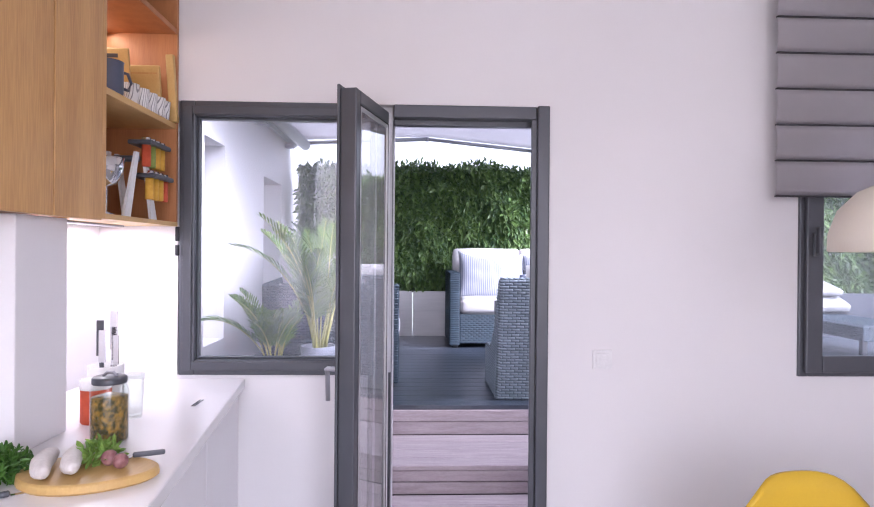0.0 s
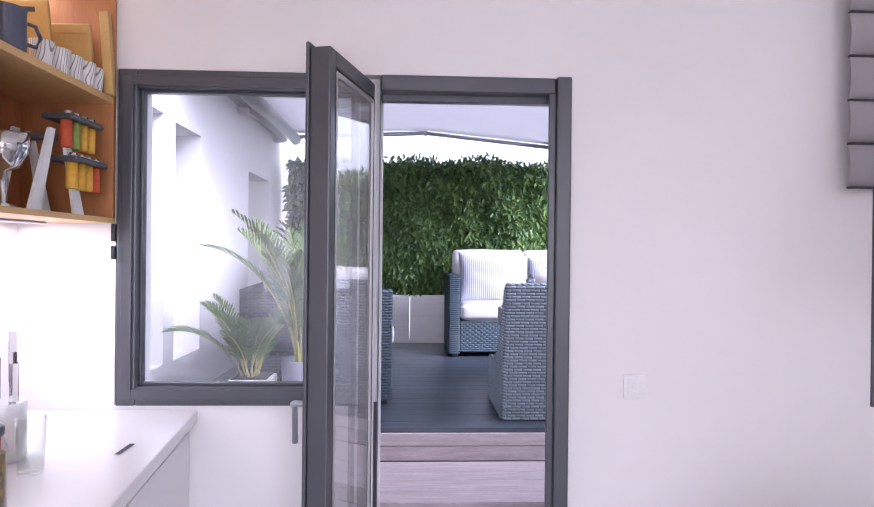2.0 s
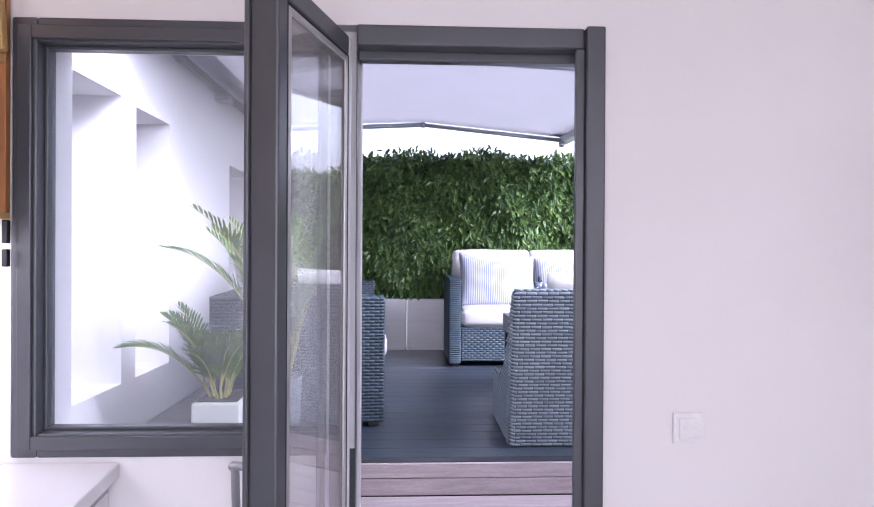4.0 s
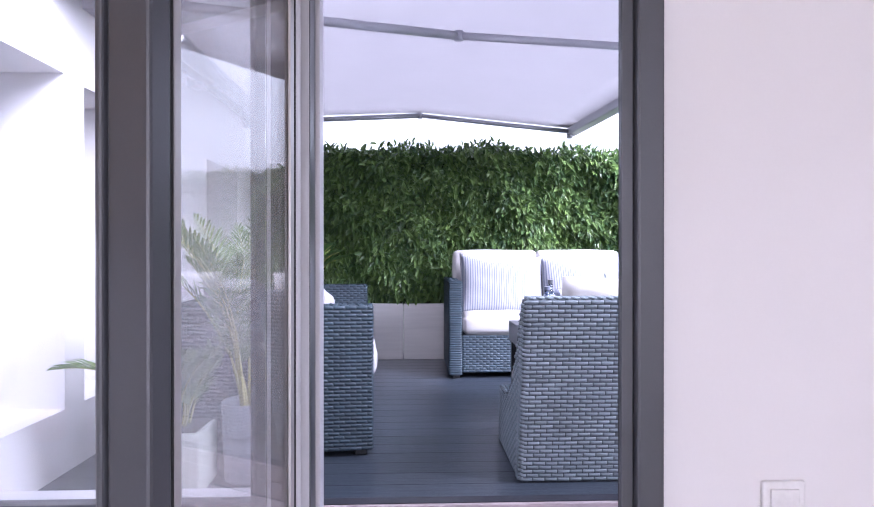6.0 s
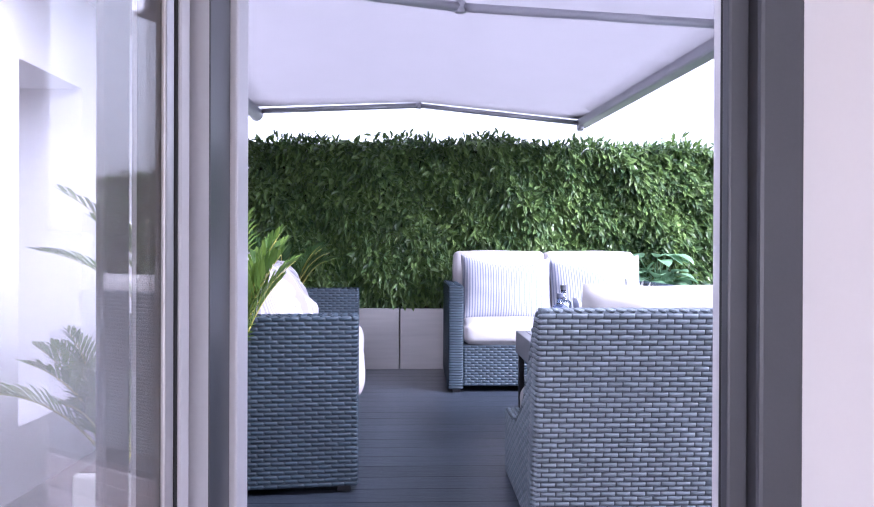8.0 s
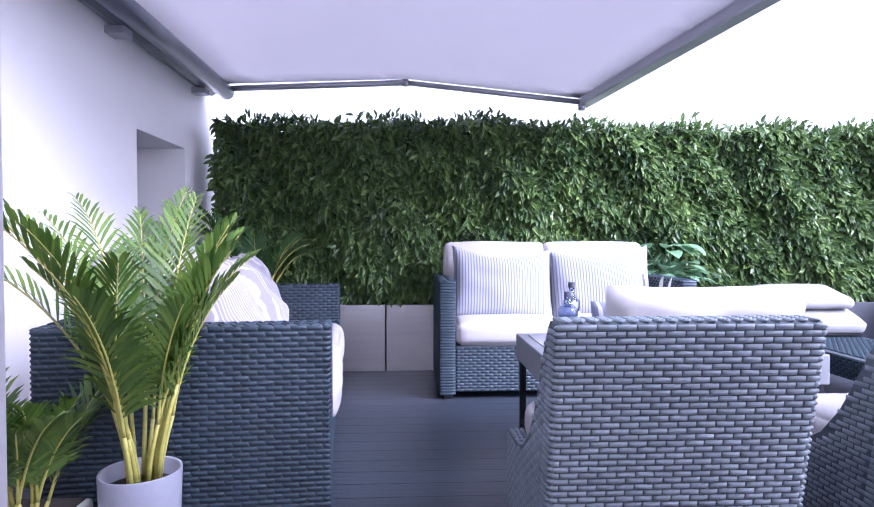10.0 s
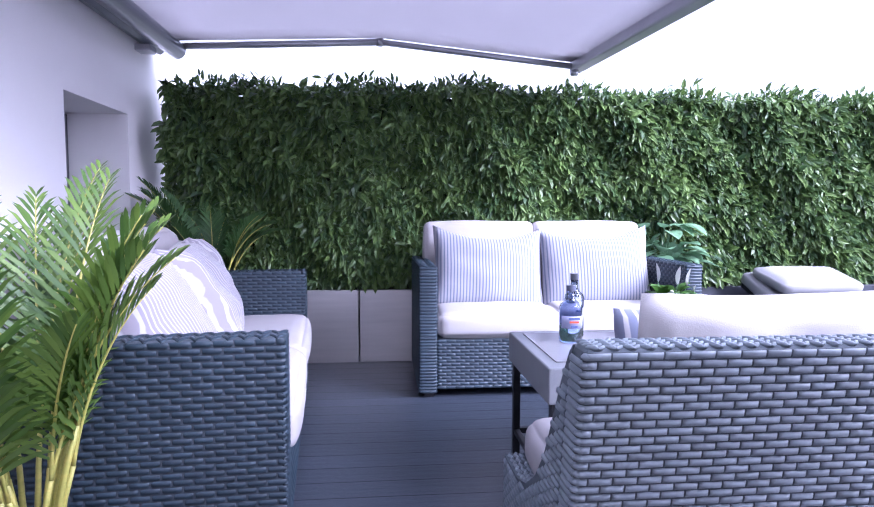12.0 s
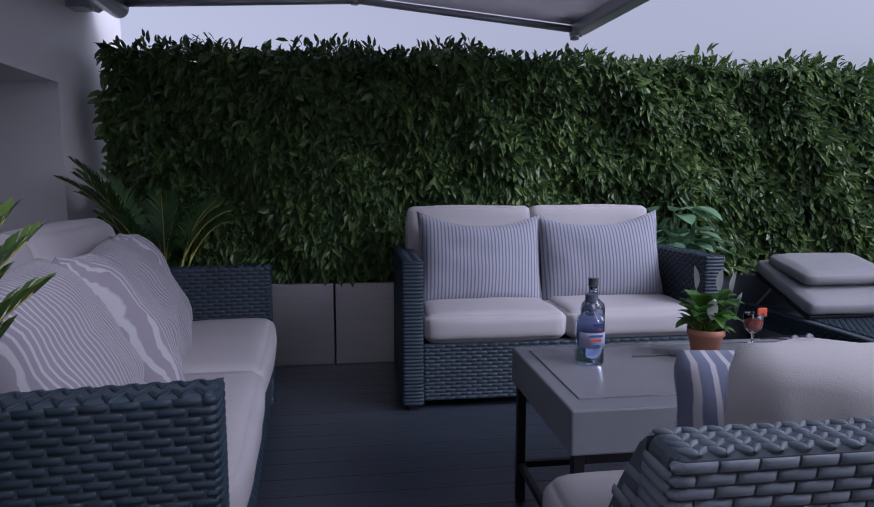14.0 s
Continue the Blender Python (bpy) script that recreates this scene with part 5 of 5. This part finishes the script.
part("picture", box(0.085, 0.0, 0.0063, 0.255, 0.115, 0.0072), BARS, mag, "dark printed picture block")
tray = thing("cutlery_knife", "slim dark-handled knife lying on the table", "knife", pose(1.36, 2.70, T0, 0, 0, -4))
part("blade", box(0.0, -0.008, 0.0, 0.13, 0.008, 0.002, 0.0006), CHROME, tray)
part("handle", box(0.131, -0.009, 0.0, 0.23, 0.009, 0.010, 0.003), PLASTIC_DARK, tray)

# ---------------------------------------------------------------- kitchen
CTZ = 0.925
cu = thing("kitchen_base_cabinet", "white handleless kitchen base cabinets along the side wall", "cabinet")
part("carcass", box(-1.079, -3.4, 0.10, -0.50, -0.004, CTZ - 0.041), LACQUER, cu)
part("plinth", box(-1.079, -3.4, 0.0, -0.54, -0.004, 0.099), PLASTIC_DARK, cu)
SLANT = 0.118                     # the run widens away from the window wall


def slanted(ob):
    for v in ob.data.vertices:
        if v.co.x > -0.9:
            v.co.x += -0.022 - SLANT * v.co.y
    return ob


for k in range(5):
    y1 = -0.006 - 0.6 * k
    part("door", box(-0.499, y1 - 0.594, 0.10, -0.478, y1, CTZ - 0.075, 0.002), LACQUER, cu)
wt = loose("worktop", box(-1.079, -3.4, CTZ - 0.04, -0.452, -0.003, CTZ, 0.004), WORKTOP, "white polished kitchen worktop along the side wall", "worktop", Matrix(), smooth=False)
for ob in (wt, *cu.children):
    slanted(ob)
sp = loose("worktop_strip", box(-0.53, -0.47, CTZ + 0.0005, -0.515, -0.38, CTZ + 0.004, 0.001), CHROME, "short chrome strip let into the worktop", "fitting", Matrix(), smooth=False)

CX = -0.757
up = thing("wall_cabinet", "oak wall cabinet with closed doors and an open shelf end", "cabinet")
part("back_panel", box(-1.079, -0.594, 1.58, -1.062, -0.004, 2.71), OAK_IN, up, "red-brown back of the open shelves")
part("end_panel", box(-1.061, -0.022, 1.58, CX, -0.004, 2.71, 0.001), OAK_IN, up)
part("bottom_shelf", box(-1.061, -0.594, 1.562, CX, -0.004, 1.5795, 0.001), OAK_PALE, up, "pale oak bottom shelf")
part("shelf", box(-1.061, -0.594, 1.965, CX - 0.002, -0.0225, 1.987, 0.001), OAK_PALE, up, "pale oak shelf")
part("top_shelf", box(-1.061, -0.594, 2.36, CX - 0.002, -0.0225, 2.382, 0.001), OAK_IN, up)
part("divider", box(-1.061, -0.618, 1.562, CX, -0.595, 2.71, 0.001), OAK, up)
for k in range(4):
    y1 = -0.6185 - (0.0, 0.26, 0.66, 1.06)[k]
    part("door", box(CX - 0.02, y1 - (0.253, 0.394, 0.394, 0.394)[k], 1.556, CX, y1, 2.71, 0.002), OAK, up, "oak veneered door")
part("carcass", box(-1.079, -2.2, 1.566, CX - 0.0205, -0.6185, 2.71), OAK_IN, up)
lampb = thing("under_shelf_lamp", "small bright strip lamp under the oak shelf", "lamp", pose(-0.97, -0.3, 1.552))
part("housing", box(-0.03, -0.22, 0.002, 0.03, 0.22, 0.0095, 0.002), ALU, lampb)

lampc = thing("shelf_strip_lamp", "slim warm strip lamp at the back of the oak shelf", "lamp", pose(-1.045, -0.30, 2.3545))
part("housing", box(-0.012, -0.26, 0.0, 0.012, 0.26, 0.005, 0.001), ALU, lampc)

pier = thing("wall_pier", "white painted wall pier under the oak cabinets", "pier", kind="structure")
part("pier_body", box(-1.079, -0.98, CTZ + 0.001, -0.792, -0.745, 1.555, 0.003), PLASTER, pier)
part("side_face", box(-1.079, -2.2, CTZ + 0.001, -0.83, -0.981, 1.555, 0.003), BEIGE, pier, "warm beige side panel")

# shelf contents
SH1, SH2 = 1.9875, 1.58
mug = thing("enamel_mug", "large grey-blue mug with a looped handle on the shelf", "mug", pose(-0.800, -0.500, SH1, 0, 0, 0))
part("body", lathe([(0, 0), (0.044, 0), (0.047, 0.004), (0.047, 0.105), (0.049, 0.108), (0.045, 0.108), (0.043, 0.01), (0, 0.008)]), CERAMIC_BLUE, mug, "", True)
part("handle", tube([(0.045 * 0.5, 0.04, 0.085), (0.03, 0.075, 0.088), (0.034, 0.092, 0.06), (0.03, 0.078, 0.032), (0.0225, 0.041, 0.03)], 0.0055, 8), CERAMIC_BLUE, mug, "", True)
cup0 = thing("patterned_cup", "small white cup with a black zigzag pattern on the shelf", "cup", pose(-0.795, -0.355, SH1), "patterned cups on the shelf")
part("body", lathe([(0, 0), (0.024, 0), (0.027, 0.004), (0.032, 0.072), (0.030, 0.072), (0.025, 0.006), (0, 0.006)]), PATTERN, cup0, "", True)
for y in (-0.285, -0.22, -0.16, -0.10):
    copy_thing(cup0, pose(-0.785 + 0.005 * math.sin(y * 30), y, SH1, 0, 0, y * 400))
cb = thing("cutting_board", "pale bamboo cutting board leaning in the shelf", "cutting board", pose(-0.752, -0.045, SH1 - 0.02, 0, -4, 0))
part("board_face", box(-0.02, -0.012, 0.021, 0.012, 0.012, 0.30, 0.004), BAMBOO, cb)
cb2 = thing("bread_board", "large bamboo board standing behind the cups", "cutting board", pose(-0.97, -0.05, SH1, 9, 0, 0))
part("board_face", box(-0.15, -0.012, 0.0, 0.17, 0.006, 0.225, 0.005), BAMBOO, cb2)
part("groove", box(-0.14, -0.0135, 0.19, 0.16, -0.0122, 0.196), OAK, cb2)
cb3 = thing("bread_board", "bamboo board with a slot handle in the shelf", "cutting board", pose(-0.98, -0.14, SH1, 9, 0, 0))
part("board_face", box(-0.12, -0.008, 0.0, 0.10, 0.006, 0.262, 0.005), BAMBOO, cb3)
part("slot", box(-0.03, -0.0095, 0.225, 0.06, -0.0082, 0.24, 0.0005), PLASTIC_DARK, cb3)

rack = thing("spice_rack", "standing metal rack with clipped spice tubes", "spice rack", pose(-0.83, -0.30, SH2))
for s in (-1, 1):
    part("leg_panel", extrude_profile([(s * 0.02, 0.24), (s * 0.045, 0.24), (s * 0.135, 0.0), (s * 0.085, 0.0)], -0.055 + 0.0, -0.045), CERAMIC_WHITE, rack, "pale metal leg")
    part("leg_panel", extrude_profile([(s * 0.02, 0.24), (s * 0.045, 0.24), (s * 0.135, 0.0), (s * 0.085, 0.0)], 0.045, 0.055), CERAMIC_WHITE, rack, "pale metal leg")
part("crossbar", tube([(-0.045, 0, 0.22), (0.045, 0, 0.22)], 0.012, 12), PLASTIC_DARK, rack, "", True)
SP = [SPICE_RED, SPICE_GREEN, SPICE_YELLOW, SPICE_YELLOW]
for row, (y0, z0) in enumerate(((0.07, 0.225), (0.10, 0.105))):
    part("clip_rail", box(0.0, y0 - 0.07, z0 + 0.05, 0.09, y0 + 0.115, z0 + 0.068, 0.006), PLASTIC_DARK, rack)
    for k in range(4):
        y = y0 - 0.045 + 0.043 * k
        tubeob = part("spice_tube", lathe([(0, 0), (0.014, 0), (0.016, 0.004), (0.016, 0.085), (0, 0.085)], 14), SP[(k + row) % 4] if k else SP[row * 2], rack, "clear tube of coloured spice", True)
        tubeob.location = (0.06, y, z0 - 0.03)
        part("tube_cap", lathe([(0, 0.0855), (0.0165, 0.0855), (0.0165, 0.108), (0, 0.108)], 14), CHROME, tubeob, "", True)
drum = thing("kitchen_scale_bowl", "chrome mixing bowl on the lower shelf", "bowl", pose(-0.835, -0.455, SH2 + 0.0))
part("bowl", lathe([(0, 0), (0.03, 0), (0.035, 0.006), (0.012, 0.015), (0.012, 0.10), (0.04, 0.11), (0.06, 0.15), (0.066, 0.20), (0.062, 0.20), (0.05, 0.15), (0, 0.12)]), CHROME, drum, "", True)

# on the worktop
jar = thing("pickle_jar", "tall glass jar of pickled vegetables with a grey lid", "jar", pose(-0.628, -0.80, CTZ + 0.0005) @ Matrix.Translation((0.012, -0.05, 0)) @ Matrix.Scale(0.88, 4))
part("jar_glass", lathe([(0, 0), (0.05, 0), (0.056, 0.006), (0.056, 0.165), (0.048, 0.182), (0.047, 0.19)]), JAR_GLASS, jar, "", True)
part("pickles", lathe([(0, 0.004), (0.048, 0.004), (0.0535, 0.01), (0.0535, 0.145), (0.03, 0.152), (0, 0.15)], 24), FOOD, jar, "layered brown and yellow pickled vegetables", True)
part("lid", lathe([(0, 0.188), (0.050, 0.188), (0.051, 0.192), (0.051, 0.206), (0.046, 0.21), (0, 0.21)]), PLASTIC_DARK, jar, "grey metal lid", True)
part("lid_knob", tube([(-0.02, 0, 0.21), (-0.008, 0, 0.222), (0.012, 0, 0.222), (0.022, 0, 0.21)], 0.005, 8), ALU, jar, "", True)
jar2 = thing("sauce_jar", "low glass jar of red sauce with a pale lid", "jar", pose(-0.755, -0.65, CTZ + 0.0005))
part("jar_body", lathe([(0, 0), (0.04, 0), (0.044, 0.005), (0.044, 0.105), (0, 0.105)]), SPICE_RED, jar2, "", True)
part("lid", lathe([(0, 0.106), (0.046, 0.106), (0.046, 0.135), (0.02, 0.14), (0, 0.14)]), CERAMIC_WHITE, jar2, "", True)
hold = thing("utensil_holder", "white holder with knives and forks on the worktop", "utensil holder", pose(-0.80, -0.50, CTZ + 0.0005))
part("cup", lathe([(0, 0), (0.05, 0), (0.055, 0.005), (0.055, 0.15), (0.05, 0.15), (0.048, 0.02), (0, 0.02)]), CERAMIC_WHITE, hold, "", True)
for k, (x, y, h) in enumerate(((-0.02, 0.0, 0.30), (0.015, 0.02, 0.33), (0.0, -0.025, 0.27), (0.03, 0.0, 0.25))):
    part("handle", tube([(x * 0.3, y * 0.3, 0.03), (x, y, h * 0.6)], 0.005, 6), CHROME if k % 2 else PLASTIC_DARK, hold, "", True)
    part("blade", box(x - 0.012, y - 0.002, h * 0.6, x + 0.012, y + 0.002, h, 0.001), CHROME if k else PLASTIC_DARK, hold)
tum = thing("drinking_glass", "plain clear drinking glass on the worktop", "glass", pose(-0.665, -0.60, CTZ + 0.0005))
part("glass_wall", lathe([(0, 0), (0.026, 0), (0.028, 0.004), (0.033, 0.14), (0.031, 0.14), (0.026, 0.01), (0, 0.01)]), JAR_GLASS, tum, "", True)

bd = thing("serving_board", "round wooden serving board with a bark edge on the worktop", "serving board", pose(-0.535, -1.125, CTZ + 0.0005))
bm = lathe([(0, 0), (0.15, 0), (0.158, 0.006), (0.156, 0.02), (0.15, 0.024), (0, 0.024)], 40)
for v in bm.verts:
    r = 1 + 0.05 * math.sin(3 * math.atan2(v.co.y, v.co.x) + 0.6)
    v.co.x *= r
    v.co.y *= r * 0.66
part("board_top", bm, BAMBOO, bd, "", False)
BT = CTZ + 0.0255
for k, (x, y, a) in enumerate(((-0.605, -1.150, 112), (-0.553, -1.120, 108))):
    sa = loose("dried_sausage", tube([Vector((math.cos(t) * 0.0 + 0.082 * s, 0.014 * (1 - s * s), 0)) for s, t in [(-1, 0), (-0.92, 0), (-0.6, 0), (0, 0), (0.6, 0), (0.92, 0), (1, 0)]], 0.023, 12), SAUSAGE, "white-bloomed dried sausage on the wooden board", "sausage", pose(x, y, BT + 0.0225, 0, 0, a), "dried sausages")
    for v in sa.data.vertices:
        e = max(0.0, 1 - (abs(v.co.x) / 0.0845) ** 3) ** 0.45
        v.co.y = (v.co.y - 0.014 * (1 - (v.co.x / 0.082) ** 2)) * e + 0.014 * (1 - (v.co.x / 0.082) ** 2)
        v.co.z *= e
for k, (x, y, r) in enumerate(((-0.49, -1.105, 0.019), (-0.455, -1.125, 0.018))):
    loose("sausage_end", lathe([(0, -r * 0.7), (r * 0.8, -r * 0.6), (r, 0), (r * 0.8, r * 0.6), (0, r * 0.7)], 16), ONION, "cut dark red sausage end on the wooden board", "sausage", pose(x, y, BT + r * 0.95, 70, 0, 40 * k), "sausage ends")
kn = thing("paring_knife", "small dark-handled paring knife on the wooden board", "knife", pose(-0.46, -1.055, BT + 0.001, 0, 0, 20))
part("blade", box(-0.055, -0.006, 0, 0.0, 0.006, 0.002, 0.0005), CHROME, kn)
part("handle", box(0.001, -0.007, 0, 0.075, 0.007, 0.012, 0.004), PLASTIC_DARK, kn)


def herb(name, label, m, count, size, spread, mat, seed, long=False):
    rg = np.random.default_rng(seed)
    h = thing(name, label, "herb", m)

    def place(r, k):
        d = r.normal(0, 1, (k, 3))
        d /= np.linalg.norm(d, axis=1, keepdims=True)
        d[:, 2] = np.abs(d[:, 2])
        rad = spread * r.uniform(0.35, 1.0, (k, 1))
        return d * rad * np.array([1, 1, 0.8]) + np.array([0, 0, 0.012]), d
    v, f = leaves(count, place, size, rg, 0.0)
    v = [(x, y, max(z, 0.001)) for x, y, z in v]
    part("foliage", (v, f), mat, h, "curled green leaves", kind="stuff")
    part("stems", tube([(0, 0, 0.003), (spread * 0.6, 0, 0.01), (spread * 1.2, 0.01, 0.004)], 0.004, 6), mat, h)
    return h


herb("parsley_bunch", "bushy bunch of curly parsley on the worktop", pose(-0.735, -1.13, CTZ + 0.001), 900, 0.022, 0.075, PARSLEY, 61)
herb("dill_sprigs", "loose green herb sprigs on the wooden board", pose(-0.525, -1.08, BT), 170, 0.028, 0.045, DILL, 62)
kn2 = thing("table_knife", "dark-handled knife lying on the worktop", "knife", pose(-0.66, -1.235, CTZ + 0.001, 0, 0, 35))
part("handle", box(-0.07, -0.008, 0, 0.02, 0.008, 0.012, 0.004), PLASTIC_DARK, kn2)
part("blade", box(0.0205, -0.007, 0, 0.10, 0.007, 0.002, 0.0006), CHROME, kn2)

# dining corner
dt = thing("dining_table", "round white dining table under the pendant lamp", "table", pose(1.98, -1.25, 0))
part("tabletop", lathe([(0, 0.715), (0.44, 0.715), (0.45, 0.725), (0.45, 0.74), (0.44, 0.745), (0, 0.745)], 48), WORKTOP, dt, "", True)
part("column", lathe([(0, 0.03), (0.05, 0.03), (0.035, 0.2), (0.035, 0.6), (0.08, 0.714), (0, 0.714)]), WORKTOP, dt, "", True)
part("foot", lathe([(0, 0), (0.26, 0), (0.27, 0.01), (0.08, 0.029), (0, 0.029)]), WORKTOP, dt, "", True)
va = thing("flower_vase", "small glass vase with white flowers on the table", "vase", pose(1.60, -1.06, 0.7455))
part("vase_glass", lathe([(0, 0), (0.028, 0), (0.032, 0.02), (0.02, 0.08), (0.024, 0.1), (0.021, 0.1), (0.017, 0.08), (0, 0.01)]), JAR_GLASS, va, "", True)
for k in range(7):
    a = k * 0.9
    tip = Vector((0.035 * math.cos(a), 0.035 * math.sin(a), 0.13 + 0.03 * (k % 3)))
    st = part("stem", tube([(0, 0, 0.02), tip], 0.002, 5), PARSLEY, va)
    part("blossom", lathe([(0, -0.008), (0.012, -0.004), (0.015, 0.004), (0.006, 0.01), (0, 0.006)], 10), PETAL, st, "", True).location = tip
    if k % 2:
        blade(tip * 0.7, Vector((math.cos(a + 1), math.sin(a + 1), 0.4)).normalized(), 0.05, 0.018, 0.8, PALM_LEAF, "leaf", st)
ch = thing("shell_chair", "mustard yellow shell chair by the dining table", "chair", pose(1.455, -0.98, 0, 0, 0, 6))
bm = bmesh.new()
grid = []
for i in range(15):
    u = i / 14 * 2 - 1
    row = []
    for j in range(15):
        t = j / 14
        if t < 0.5:
            s = t / 0.5
            y, z = -0.20 + 0.36 * s, 0.44 - 0.02 * math.sin(math.pi * s)
        else:
            s = (t - 0.5) / 0.5
            y, z = 0.16 + 0.09 * math.sin(s * 1.4), 0.44 + 0.35 * s ** 1.1
        wd = 0.235 * (1 - 0.30 * max(0, (t - 0.86) / 0.14) ** 2)
        row.append(bm.verts.new((u * wd, y - 0.05 * u * u * t, z + (0.035 * u * u if t < 0.55 else -0.045 * u ** 4))))
    grid.append(row)
for i in range(14):
    for j in range(14):
        bm.faces.new((grid[i][j], grid[i + 1][j], grid[i + 1][j + 1], grid[i][j + 1]))
bmesh.ops.recalc_face_normals(bm, faces=bm.faces)
bmesh.ops.solidify(bm, geom=bm.faces[:], thickness=0.014)
part("shell", bm, YELLOW, ch, "mustard yellow moulded seat shell", True)
for x in (-0.17, 0.17):
    for y in (-0.15, 0.14):
        part("leg", tube([(x * 0.7, y * 0.7, 0.425), (x * 1.2, y * 1.2, 0.0)], 0.014, 8, 0.7), OAK, ch, "", True)
pend = thing("pendant_lamp", "cream dome pendant lamp over the dining table", "pendant lamp", pose(1.70, -0.90, 0.03))
part("shade", lathe([(0.235, 1.445), (0.24, 1.45), (0.238, 1.50), (0.215, 1.57), (0.165, 1.625), (0.09, 1.66), (0.03, 1.675), (0.03, 1.67), (0.088, 1.654), (0.16, 1.618), (0.208, 1.565), (0.231, 1.50), (0.232, 1.45)], 48), CREAM, pend, "", True)
part("cord", tube([(0, 0, 1.675), (0, 0, 2.68)], 0.003, 6), PLASTIC_DARK, pend)
part("ceiling_rose", lathe([(0, 2.66), (0.05, 2.66), (0.05, 2.689), (0, 2.689)]), CREAM, pend, "", True)

# ---------------------------------------------------------------- deck and steps, board by board
deck = thing("deck", "dark purple-grey composite deck of long boards", "deck", kind="structure")
part("joists", box(SIDE_X + 0.004, 1.50, -0.055, 7.75, 5.4, D - 0.034), BLACKMETAL, deck, "dark substructure under the boards")
PW = 0.142
bm0 = finish("board", box(0, 0, -0.026, 9.06, PW - 0.005, 0.0), DECK)
# black strips added in the gaps, standing in for the shade between boards
joint = finish("joint_strip", box(0, 0, -0.02, 9.05, 0.005, 0.0), RUBBER)
y, k = 1.44, 0
while y < 5.3:
    ob = new("board", bm0)
    ob.parent = deck
    ob.location = (SIDE_X + 0.006 - (0.0 if k % 2 else 0.001), y, D)
    st = new("joint_strip", joint)
    st.parent = deck
    st.location = (SIDE_X + 0.007, y + PW - 0.005, D - 0.0004)
    y += PW
    k += 1
steps = thing("steps", "two broad wooden steps up to the deck, sunlight in their colour", "steps", kind="structure")
SX0, SX1 = SIDE_X + 0.006, 4.3
part("carcass", boxes((SX0, 0.285, -0.055, SX1, 0.86, 0.06), (SX0, 0.861, -0.055, SX1, 1.45, 0.222)), BLACKMETAL, steps)
for z0, z1 in ((0.34, 0.413), (0.252, 0.336)):
    part("board", box(SX0, 1.418, z0, SX1, 1.438, z1, 0.003, 1), STEPWOOD, steps)
for z0, z1 in ((0.088, 0.155), (0.160, 0.222)):
    part("board", box(SX0, 0.842, z0, SX1, 0.860, z1, 0.003, 1), STEPWOOD, steps)
for y0 in (0.840, 0.985, 1.130, 1.275):
    part("board", box(SX0, y0, 0.224, SX1, y0 + 0.139, 0.250, 0.003, 1), STEPWOOD, steps)
for y0 in (0.290, 0.428, 0.566, 0.704):
    part("board", box(SX0, y0, 0.061, SX1, y0 + 0.133, 0.086, 0.003, 1), STEPWOOD, steps)
